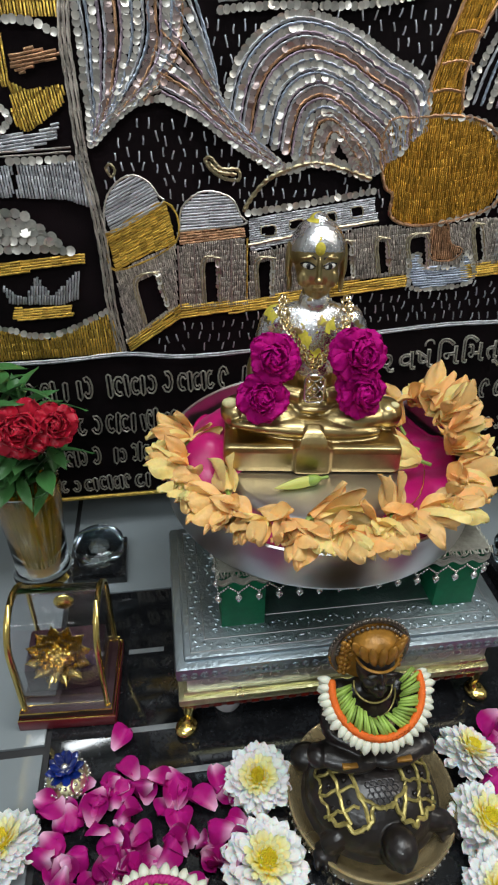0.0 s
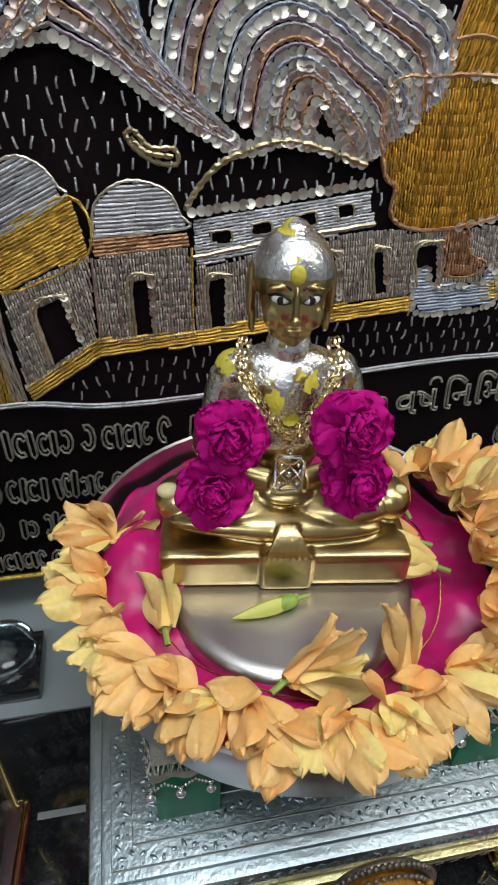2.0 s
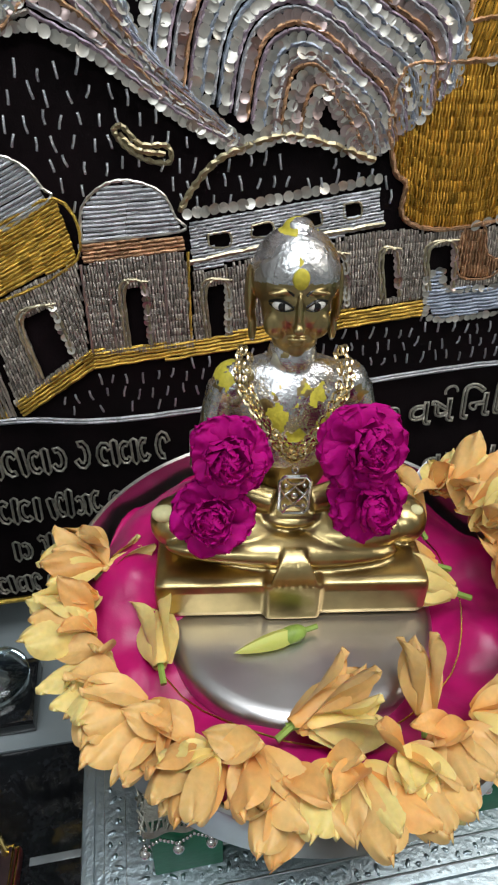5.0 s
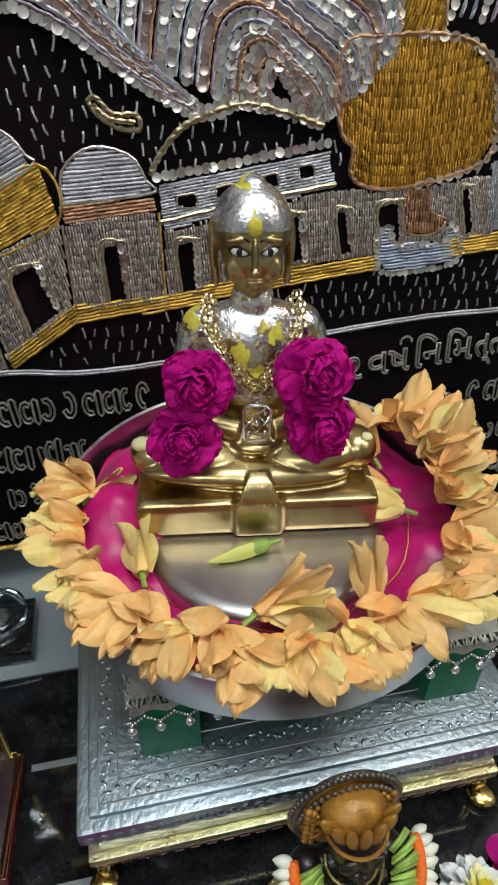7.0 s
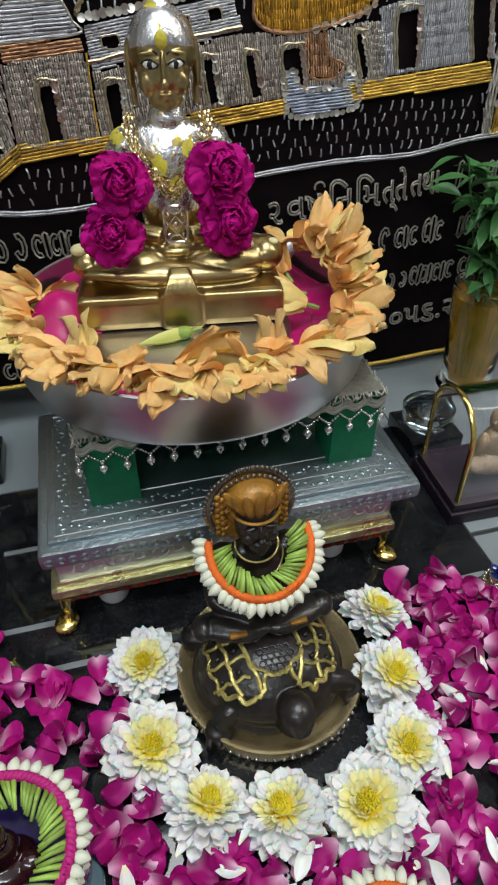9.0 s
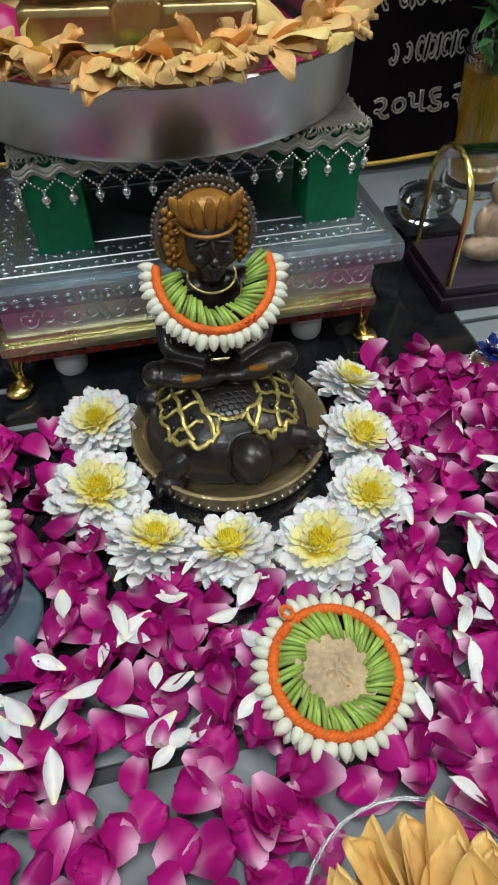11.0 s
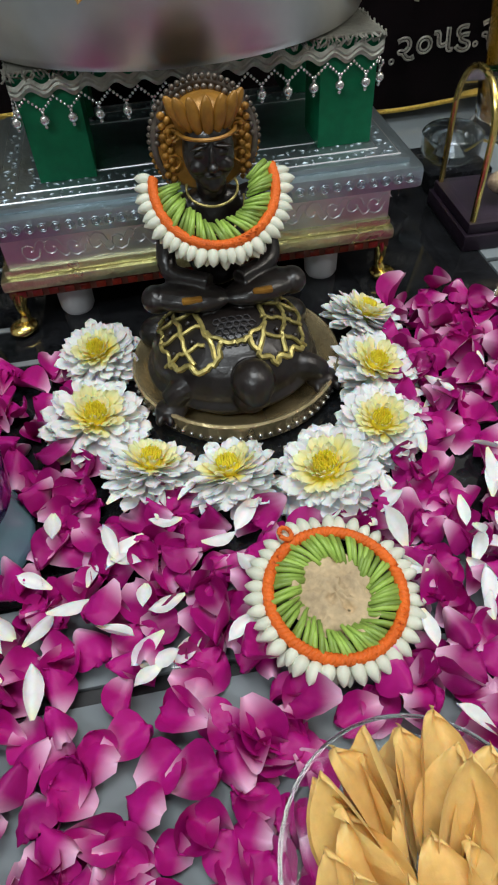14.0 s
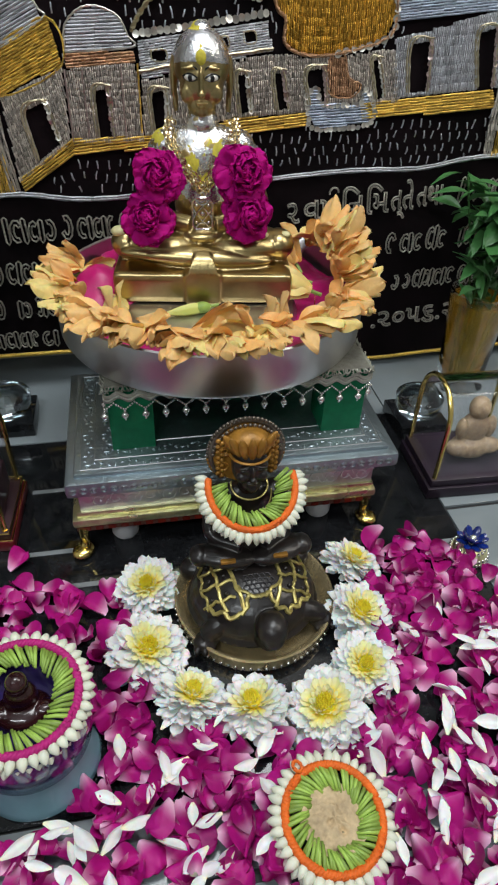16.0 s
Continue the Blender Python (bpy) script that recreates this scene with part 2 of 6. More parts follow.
def box(s, x0, x1, y0, y1, z0, z1, r=0.001, slot=0):
    """A box with a chamfer on all its edges."""
    bm = bmesh.new()
    bmesh.ops.create_cube(bm, size=1)
    for v in bm.verts:
        v.co = ((x0 + x1) / 2 + v.co.x * (x1 - x0), (y0 + y1) / 2 + v.co.y * (y1 - y0), (z0 + z1) / 2 + v.co.z * (z1 - z0))
    if r:
        bmesh.ops.bevel(bm, geom=bm.edges[:], offset=r, segments=2, affect="EDGES", profile=0.6)
    bm.verts.index_update()
    s.add([v.co[:] for v in bm.verts], [[v.index for v in f.verts] for f in bm.faces], None, slot)
    bm.free()
    return s


def lathe(s, prof, at=(0, 0, 0), seg=48, slot=0, m=None, squash=1.0, ripple=None):
    """Turns a profile of (radius, height) about z."""
    vs = []
    for i in range(seg):
        a = 2 * math.pi * i / seg
        for r, z in prof:
            k = ripple(a, r, z) if ripple else 1
            vs.append(Vector((r * k * math.cos(a), squash * r * k * math.sin(a), z)))
    n = len(prof)
    fs = [(i * n + j, ((i + 1) % seg) * n + j, ((i + 1) % seg) * n + j + 1, i * n + j + 1) for i in range(seg) for j in range(n - 1)]
    mm = Matrix.Translation(at) @ (m or Matrix())
    return s.add([mm @ v for v in vs], fs, None, slot)


def ball(s, c, r, seg=12, rings=8, slot=0, m=None):
    """An ellipsoid at c with radii r."""
    r = (r, r, r) if isinstance(r, (int, float)) else r
    prof = [(max(1e-5, math.sin(math.pi * j / rings)), -math.cos(math.pi * j / rings)) for j in range(rings + 1)]
    return lathe(s, prof, c, seg, slot, (m or Matrix()) @ Matrix.Diagonal((*r, 1)))


def tube(s, pts, r, sides=5, closed=False, slot=0, taper=None):
    """A round tube along points."""
    p = [Vector(q) for q in pts]
    n = len(p)
    vs = []
    up = Vector((0.13, 0.97, 0.21)).normalized()
    for i in range(n):
        d = (p[(i + 1) % n] - p[i - 1]) if closed else (p[min(i + 1, n - 1)] - p[max(i - 1, 0)])
        d = d.normalized() if d.length > 1e-9 else Vector((1, 0, 0))
        a = d.cross(up)
        a = a.normalized() if a.length > 1e-3 else d.orthogonal().normalized()
        b = d.cross(a)
        rr = r * (taper(i / max(1, n - 1)) if taper else 1)
        vs += [p[i] + rr * (math.cos(2 * math.pi * k / sides) * a + math.sin(2 * math.pi * k / sides) * b) for k in range(sides)]
    fs = [(i * sides + k, i * sides + (k + 1) % sides, ((i + 1) % n) * sides + (k + 1) % sides, ((i + 1) % n) * sides + k) for i in range(n if closed else n - 1) for k in range(sides)]
    if not closed:
        fs += [tuple(range(sides - 1, -1, -1)), tuple((n - 1) * sides + k for k in range(sides))]
    return s.add(vs, fs, None, slot)


def petal_shape(length, width, cup=0.25, curl=0.0, point=0.0, ruffle=0.0, nu=6, nv=8, seed=0, thick=0.0, full=1.5):
    """A petal that grows along +y from its base at the origin and faces +z."""
    rnd = random.Random(seed)
    ph = rnd.uniform(0, 6)
    s = Shape()
    vs, uv = [], []
    for j in range(nv + 1):
        v = math.sin(math.pi / 2 * j / nv)
        q = 0.02 + 0.98 * v ** (full - 0.5 * point)
        w = (1 - point) * math.sqrt(max(0.0, 1 - (2 * q - 1) ** 2)) + point * max(0, math.sin(math.pi * q)) ** 1.1
        w = max(0.03, w)
        for i in range(nu + 1):
            u = 2 * i / nu - 1
            x = u * w * width / 2
            y = v * length * (1 - 0.06 * u * u)
            z = cup * width * (u * u) * w * 0.6 + curl * length * v * v + ruffle * width * math.sin(5 * u + 7 * v + ph) * v * 0.5
            vs.append((x, y, z))
            uv.append((i / nu, v))
    f = [(j * (nu + 1) + i, j * (nu + 1) + i + 1, (j + 1) * (nu + 1) + i + 1, (j + 1) * (nu + 1) + i) for j in range(nv) for i in range(nu)]
    s.add(vs, f, uv)
    if thick:
        k = len(vs)
        s.add([(x, y, z - thick) for x, y, z in vs], [tuple(reversed(q)) for q in f], uv)
        edge = list(range(nu + 1)) + [j * (nu + 1) + nu for j in range(1, nv + 1)] + [nv * (nu + 1) + i for i in range(nu - 1, -1, -1)] + [j * (nu + 1) for j in range(nv - 1, 0, -1)]
        s.f += [(edge[a], edge[(a + 1) % len(edge)], edge[(a + 1) % len(edge)] + k, edge[a] + k) for a in range(len(edge))]
        s.slot += [0] * len(edge)
    return s


def inside(p, poly):
    x, y = p
    hit = False
    for (x1, y1), (x2, y2) in zip(poly, poly[1:] + poly[:1]):
        if (y1 > y) != (y2 > y) and x < (x2 - x1) * (y - y1) / (y2 - y1) + x1:
            hit = not hit
    return hit


def smooth_line(pts, n=6):
    """Catmull-Rom through the points."""
    p = [Vector(q) for q in pts]
    p = [2 * p[0] - p[1]] + p + [2 * p[-1] - p[-2]]
    out = []
    for i in range(1, len(p) - 2):
        for k in range(n):
            t = k / n
            out.append(0.5 * ((2 * p[i]) + (p[i + 1] - p[i - 1]) * t + (2 * p[i - 1] - 5 * p[i] + 4 * p[i + 1] - p[i + 2]) * t * t + (3 * p[i] - p[i - 1] - 3 * p[i + 1] + p[i + 2]) * t ** 3))
    out.append(p[-2])
    return out


# ---- floor, walls, ceiling ----
X0, X1, Y0, Y1, ZC = -1.6, 1.9, -1.6, 0.86, 1.95
s = Shape()
box(s, X0, X1, Y0, Y1, -0.06, -0.004, 0)
floor = tagged(part("floor", s, GROUT), "polished grey tiles round a black granite inset with dark joints", "floor", kind="structure")


def slab(name, x0, x1, y0, y1, material, z=0.0):
    return part(name, box(Shape(), x0, x1, y0, y1, -0.004, z, 0.0006), material, floor)


GX0, GX1, GY0, GY1 = -0.135, 0.411, 0.185, 0.640
slab("granite_inset", GX0, GX1, GY0, GY1, GRANITE)
gap = 0.006
for x0, x1, y0, y1 in ((X0, GX0 - gap, 0.446, Y1), (X0, GX0 - gap, Y0, 0.436), (GX1 + 0.002, X1, Y0, 0.446), (GX1 + 0.002, X1, 0.452, Y1),
                       (GX0, GX1, GY1 + 0.002, Y1), (GX0, GX1, 0.131, GY1 - 0.457), (GX0, GX1, -0.40, 0.122), (GX0, GX1, Y0, -0.408)):
    slab("tile", x0, x1, y0, y1, TILE)
for x0, x1, y in ((-0.06, 0.06, 0.402), (-0.06, 0.0, 0.450), (0.33, 0.40, 0.40), (-0.06, -0.02, 0.547)):
    slab("inlay_strip", x0, x1, y - 0.003, y + 0.003, INLAY, 0.0008)
WT = 0.05
for nm, b in (("wall_north", (X0, X1, Y1, Y1 + WT, -0.06, ZC)), ("wall_south", (X0, X1, Y0 - WT, Y0, -0.06, ZC)), ("wall_west", (X0 - WT, X0, Y0 - WT, Y1 + WT, -0.06, ZC)), ("wall_east", (X1, X1 + WT, Y0 - WT, Y1 + WT, -0.06, ZC))):
    tagged(part(nm, box(Shape(), *b, r=0), PLASTER), "plain painted wall closing the prayer room", "wall", kind="structure")
tagged(part("ceiling", box(Shape(), X0 - WT, X1 + WT, Y0 - WT, Y1 + WT, ZC, ZC + WT, r=0), CEILING), "plain white painted ceiling", "ceiling", kind="structure")


# ---- silver footed stool ----
SX0, SX1, SY0, SY1 = -0.006, 0.334, 0.440, 0.640
stool = thing("footed_stool", (0.165, 0.54, 0), "low stool clad in embossed silver sheet with gold feet", "stool")
s = Shape()
box(s, SX0, SX1, SY0, SY1, 0.082, 0.100, 0.005)
box(s, SX0 + 0.009, SX1 - 0.009, SY0 + 0.009, SY1 - 0.009, 0.098, 0.1045, 0.0035)
top = part("stool_top", s, SILVER, stool, "embossed silver sheet top")
# chased borders on the top, and rows of little bosses
s = Shape()
for inset in (0.012, 0.026, 0.049):
    x0, x1, y0, y1 = SX0 + inset + 0.004, SX1 - inset - 0.004, SY0 + inset + 0.004, SY1 - inset - 0.004
    tube(s, [(x0, y0, 0.1045), (x1, y0, 0.1045), (x1, y1, 0.1045), (x0, y1, 0.1045)], 0.0008, 5, True)
part("border_line", s, SILVER_SMOOTH, top)
s = Shape()
rnd = random.Random(5)
for inset, step in ((0.0225, 0.0068), (0.0415, 0.0058)):
    x0, x1, y0, y1 = SX0 + inset, SX1 - inset, SY0 + inset, SY1 - inset
    for a, b in (((x0, y0), (x1, y0)), ((x1, y0), (x1, y1)), ((x1, y1), (x0, y1)), ((x0, y1), (x0, y0))):
        n = int(math.dist(a, b) / step)
        for i in range(n):
            t = i / n
            x, y = a[0] + (b[0] - a[0]) * t, a[1] + (b[1] - a[1]) * t
            off = 0.003 * math.sin(i * 1.3)
            dx, dy = (b[1] - a[1]) / math.dist(a, b), (b[0] - a[0]) / math.dist(a, b)
            ball(s, (x + dx * off, y + dy * off, 0.1045), (0.0022 + 0.0012 * (i % 3 == 0), 0.0016, 0.0011), 7, 5, m=Matrix.Rotation(i * 1.9, 4, "Z"))
            if i % 2 == 0:
                ball(s, (x - dx * 0.004, y - dy * 0.004, 0.1045), 0.0011, 6, 4)
ob = part("embossed_leaf_border", s, SILVER, top)
ob["kind"] = "stuff"
s = Shape()
box(s, SX0 + 0.010, SX1 - 0.022, SY0 + 0.010, SY1 - 0.013, 0.055, 0.083, 0.001)
apron = part("apron", s, SILVER_SMOOTH, stool, "silver sheet front chased with scrolls")
for i in range(17):
    cx, cz = SX0 + 0.03 + i * 0.0172, 0.069
    sg = 1 if i % 2 else -1
    s = tube(Shape(), [(cx + (0.0085 - 0.0006 * k) * math.cos(k * 0.75), SY0 + 0.010, cz + sg * (0.0100 - 0.0009 * k) * math.sin(k * 0.75)) for k in range(11)], 0.0007, 4)
    tube(s, [(cx + 0.004 + 0.0024 * k, SY0 + 0.010, cz - sg * (0.002 + 0.006 * math.sin(k * 0.7))) for k in range(5)], 0.0006, 4)
    part("chased_scroll", s, SILVER_SMOOTH, apron)
for i in range(34):
    cx = SX0 + 0.008 + i * 0.0097
    s = Shape()
    for rr in (0.0035, 0.0018):
        tube(s, [(cx + rr * math.cos(a * 0.9), SY0 - 0.0002, 0.0915 + rr * math.sin(a * 0.9)) for a in range(7)], 0.0005, 4, True)
    part("chased_ring", s, SILVER, top)
s = Shape()
box(s, SX0 + 0.001, SX1 - 0.017, SY0 + 0.003, SY1 - 0.006, 0.039, 0.049, 0.003)
box(s, SX0 + 0.006, SX1 - 0.020, SY0 + 0.007, SY1 - 0.009, 0.049, 0.056, 0.002)
rail = part("gold_rail", s, GOLD_FOIL, stool, "crinkled gold sheet moulding")
s = Shape()
box(s, SX0 + 0.004, SX1 - 0.020, SY0 + 0.006, SY1 - 0.010, 0.031, 0.039, 0.0008)
band = part("jewelled_band", s, mat("brick_red_band", (0.16, 0.05, 0.03), 0.4, 0.3, vary=0.3), stool, "red and gold band under the rail")
gem = box(Shape(), -0.004, 0.004, -0.001, 0.001, -0.0028, 0.0028, 0.0008).mesh("red_stone", RED_GEM)
for i in range(24):
    part("red_stone", gem, None, band, m=Matrix.Translation((SX0 + 0.014 + i * 0.0127, SY0 + 0.0055, 0.035)))
def foot_shape(fx, fy):
    s = Shape()
    tube(s, smooth_line([(0, 0, 0.034), (fx * 0.002, fy * 0.002, 0.024), (fx * 0.001, fy * 0.001, 0.014), (fx * 0.004, fy * 0.004, 0.007)], 4), 0.006, 10, taper=lambda t: 1.15 - 0.45 * math.sin(t * 2.4))
    ball(s, (fx * 0.006, fy * 0.006, 0.0055), (0.013, 0.011, 0.0055), 14, 8, m=Matrix.Rotation(math.atan2(fy, fx), 4, "Z"))
    return s
for x, y, fx, fy in ((SX0 + 0.011, SY0 + 0.010, -0.7, -1), (SX1 - 0.026, SY0 + 0.012, 0.7, -1), (SX0 + 0.022, SY1 - 0.016, -0.7, 1), (SX1 - 0.030, SY1 - 0.016, 0.7, 1)):
    sh = foot_shape(fx, fy)
    sh.v = [(a + x, b + y, c) for a, b, c in sh.v]
    part("foot", sh, GOLD, stool, "polished gold cabriole foot")
for x in (0.045, 0.262):
    for y in (SY0 + 0.030, SY1 - 0.030):
        s = Shape()
        lathe(s, [(0.0001, 0), (0.0125, 0), (0.0145, 0.004), (0.0150, 0.032), (0.0001, 0.032)], (x, y, 0), 24)
        part("support", s, WHITE_PLASTIC, stool, "white plastic cup under the stool")

# ---- green board on block feet with bead lace ----
BX0, BX1, BY0, BY1 = 0.042, 0.302, 0.482, 0.645
board = thing("low_board", (0.17, 0.56, 0.1), "green painted low board on four block feet", "board")
part("board_top", box(Shape(), BX0, BX1, BY0, BY1, 0.168, 0.1800, 0.002), GREEN, board)
part("crochet_cover", box(Shape(), BX0 - 0.001, BX1 + 0.001, BY0 - 0.001, BY1 + 0.001, 0.1800, 0.1817, 0.0006), RIBBON, board, "silver crochet cover")
for x in (BX0, BX1 - 0.043):
    for y in (BY0, BY1 - 0.043):
        part("block_foot", box(Shape(), x, x + 0.043, y, y + 0.043, 0.1046, 0.1685, 0.0012), GREEN, board)
lace = thing("lace_trim", (0.17, 0.482, 0.15), "silver wavy ribbon lace with hanging bead drops round the board", "lace trim")
per = [(BX0 - 0.003, BY1), (BX0 - 0.003, BY0 - 0.003), (BX1 + 0.003, BY0 - 0.003), (BX1 + 0.003, BY1)]
def along(t):
    seg = [math.dist(a, b) for a, b in zip(per, per[1:])]
    for (a, b), L in zip(zip(per, per[1:]), seg):
        if t <= L:
            return a[0] + (b[0] - a[0]) * t / L, a[1] + (b[1] - a[1]) * t / L
        t -= L
    return per[-1]
total = sum(math.dist(a, b) for a, b in zip(per, per[1:]))
s = Shape()
n = 420
vs = []
for i in range(n + 1):
    x, y = along(total * i / n)
    w = 0.0024 * math.sin(2 * math.pi * total * i / n / 0.0195)
    vs += [(x, y, 0.1755 + w), (x, y - 0.0012, 0.1725 + w), (x, y - 0.0004, 0.171 + w), (x, y - 0.0012, 0.1695 + w), (x, y, 0.1665 + w)]
s.add(vs, [(5 * i + j, 5 * i + 5 + j, 5 * i + 6 + j, 5 * i + 1 + j) for i in range(n) for j in range(4)])
part("wavy_ribbon", s, RIBBON, lace, "wavy silver braid")
s = Shape()
rnd = random.Random(3)
for i in range(300):
    x, y = along(total * i / 300)
    tube(s, [(x + rnd.uniform(-0.003, 0.003), y + rnd.uniform(-0.002, 0.006), 0.176), (x + rnd.uniform(-0.002, 0.002), y - 0.0025, 0.179 + rnd.uniform(0, 0.001)), (x + rnd.uniform(-0.003, 0.003), y + 0.003, 0.1812)], 0.00075, 5)
part("crochet_edge", s, RIBBON, lace, "ruffled silver crochet over the board edge")["kind"] = "stuff"
s = Shape()
step = 0.0195
nd = int(total / step)
for i in range(nd):
    t0 = i * step
    for k in range(9):
        f = k / 9
        x, y = along(t0 + f * step)
        ball(s, (x, y - 0.0016, 0.1655 - 0.0085 * (1 - abs(2 * f - 1))), 0.0012, 7, 5)
part("bead_chain", s, PEARL, lace, "swagged strings of small silver beads")["kind"] = "stuff"
s = Shape()
ball(s, (0, 0, -0.0062), 0.0037, 12, 8)
ball(s, (0, 0, -0.0014), 0.0014, 8, 6)
ball(s, (0, 0, -0.0110), 0.0015, 8, 6)
drop = s.mesh("bead_drop", PEARL)
for i in range(nd):
    x, y = along(i * step + step / 2)
    part("bead_drop", drop, None, lace, m=lace.matrix_basis.inverted() @ Matrix.Translation((x, y - 0.0016, 0.1570)))

# ---- steel tray, satin cloth, steel drum ----
PC, PR = (0.159, 0.6025), 0.163
PZ = 0.1860
tray = thing("round_tray", (*PC, PZ), "deep round stainless steel tray with straight sides on the green board", "tray")
s = Shape()
lathe(s, [(0.0001, -0.004), (PR - 0.011, -0.004), (PR - 0.005, -0.0025), (PR - 0.002, 0.003), (PR - 0.0006, 0.043), (PR + 0.0015, 0.0445), (PR, 0.046), (PR - 0.002, 0.0445), (PR - 0.0045, 0.007), (PR - 0.011, 0.003), (0.0001, 0.003)], (*PC, PZ), 128)
part("tray_body", s, STEEL, tray)
cloth = thing("satin_cloth", (*PC, PZ + 0.004), "bright magenta satin cloth laid in folds in the steel tray", "cloth")
s = Shape()
na, nr = 120, 26
vs = []
for j in range(nr + 1):
    r = (PR - 0.004) * j / nr
    for i in range(na):
        a = 2 * math.pi * i / na
        q = Vector((r * math.cos(a) * 22, r * math.sin(a) * 22, 0.3))
        z = 0.008 + 0.009 * noise.noise(q) + 0.004 * noise.noise(q * 2.7) + 0.006 * math.sin(7 * a + 3 * math.sin(2 * a)) * (j / nr) ** 2
        z += 0.014 * max(0, j / nr - 0.62) / 0.38
        rise = math.exp(-((math.cos(a - 2.55) - 1) ** 2) / 0.09)
        z += 0.038 * rise * math.sin(math.pi * min(1, max(0, (j / nr - 0.45) / 0.5)))
        r2 = min(r, PR - 0.011)
        vs.append((PC[0] + r2 * math.cos(a), PC[1] + r2 * math.sin(a), PZ + 0.004 + max(0, z)))
fs = [(j * na + i, j * na + (i + 1) % na, (j + 1) * na + (i + 1) % na, (j + 1) * na + i) for j in range(nr) for i in range(na)]
s.add(vs, fs)
part("satin_sheet", s, SATIN, cloth, sharp=0)
s = Shape()
for k in (0.112,):
    tube(s, [(PC[0] + k * math.cos(a / 40 * 6.283), PC[1] + k * math.sin(a / 40 * 6.283), PZ + 0.026 + 0.004 * math.sin(a)) for a in range(40)], 0.0006, 4, True)
part("gold_edging", s, GOLD, cloth, "thin gold cord edging")
DC, DR = (0.155, 0.598), 0.096
drum = thing("steel_drum", (*DC, PZ + 0.004), "polished steel round pedestal box with rounded edge under the idol", "pedestal")
s = Shape()
lathe(s, [(0.0001, 0), (DR - 0.002, 0), (DR, 0.003), (DR, 0.010), (DR - 0.0015, 0.0145), (DR - 0.006, 0.0175), (DR - 0.013, 0.0185), (0.0001, 0.0185)], (*DC, PZ + 0.0045), 96)
part("drum_body", s, STEEL, drum)
DZ = PZ + 0.023


# ---- brass idol: one mesh ----
def fused(s, voxel, smooth=4):
    """The outer skin of overlapping solids, as vertices and faces."""
    ob = new("skin", s.mesh("skin", BRASS, 0))
    md = ob.modifiers.new("skin", "REMESH")
    md.mode, md.voxel_size = "VOXEL", voxel
    sm = ob.modifiers.new("soft", "SMOOTH")
    sm.factor, sm.iterations = 0.5, smooth
    me = bpy.data.meshes.new_from_object(ob.evaluated_get(bpy.context.evaluated_depsgraph_get()))
    out = [v.co.copy() for v in me.vertices], [tuple(p.vertices) for p in me.polygons]
    bpy.data.objects.remove(ob)
    return out


body = Shape()
box(body, -0.093, 0.093, 0.0, 0.085, 0.001, 0.034, 0.007)
box(body, -0.019, 0.019, -0.003, 0.03, 0.001, 0.0355, 0.003)
for q in (-1, 1):
    ball(body, (q * 0.048, 0.048, 0.049), (0.046, 0.030, 0.017), 24, 14, m=Matrix.Rotation(q * 0.22, 4, "Z"))
    ball(body, (q * 0.080, 0.046, 0.050), (0.017, 0.020, 0.016), 18, 12)
    ball(body, (q * 0.043, 0.088, 0.136), (0.017, 0.017, 0.016), 18, 12)
    tube(body, smooth_line([(q * 0.050, 0.088, 0.134), (q * 0.057, 0.084, 0.110), (q * 0.060, 0.070, 0.085), (q * 0.040, 0.052, 0.074), (q * 0.012, 0.042, 0.070)], 5), 0.0125, 12, taper=lambda t: 1.05 - 0.35 * t)
ball(body, (0, 0.044, 0.060), (0.023, 0.017, 0.007), 18, 12)
ball(body, (-0.006, 0.024, 0.044), (0.080, 0.016, 0.0105), 24, 12, m=Matrix.Rotation(0.05, 4, "Y"))
for k in range(7):
    tube(body, smooth_line([((k - 3) * 0.0018, 0.014, 0.052), ((k - 3) * 0.0030, 0.005, 0.048), ((k - 3) * 0.0042, 0.000, 0.040), ((k - 3) * 0.0046, -0.002, 0.034)], 3), 0.0018, 7)
ball(body, (0, 0.080, 0.085), (0.031, 0.023, 0.042), 24, 16)
ball(body, (0, 0.086, 0.120), (0.044, 0.026, 0.036), 24, 16)
ball(body, (0, 0.088, 0.140), (0.046, 0.019, 0.018), 24, 12)
ball(body, (0, 0.088, 0.158), (0.018, 0.016, 0.020), 18, 12)
vs, fs = fused(body, 0.0014, 3)
head = Shape()
ball(head, (0, 0.090, 0.163), (0.0160, 0.0150, 0.016), 20, 12)
ball(head, (0, 0.095, 0.207), (0.0285, 0.0285, 0.0245), 32, 20)
ball(head, (0, 0.095, 0.2295), (0.0100, 0.0100, 0.0060), 16, 10)
ball(head, (0, 0.089, 0.194), (0.0225, 0.0245, 0.0240), 32, 20)
ball(head, (0, 0.0800, 0.1780), (0.0150, 0.0130, 0.0105), 24, 14)
ball(head, (0, 0.0705, 0.1735), (0.0062, 0.0048, 0.0046), 14, 10)
ball(head, (0, 0.0655, 0.1950), (0.0024, 0.0036, 0.0105), 12, 12)
ball(head, (0, 0.0632, 0.1868), (0.0040, 0.0036, 0.0030), 12, 10)
ball(head, (0, 0.0668, 0.1805), (0.0068, 0.0028, 0.0013), 14, 8)
ball(head, (0, 0.0674, 0.1776), (0.0052, 0.0028, 0.0015), 14, 8)
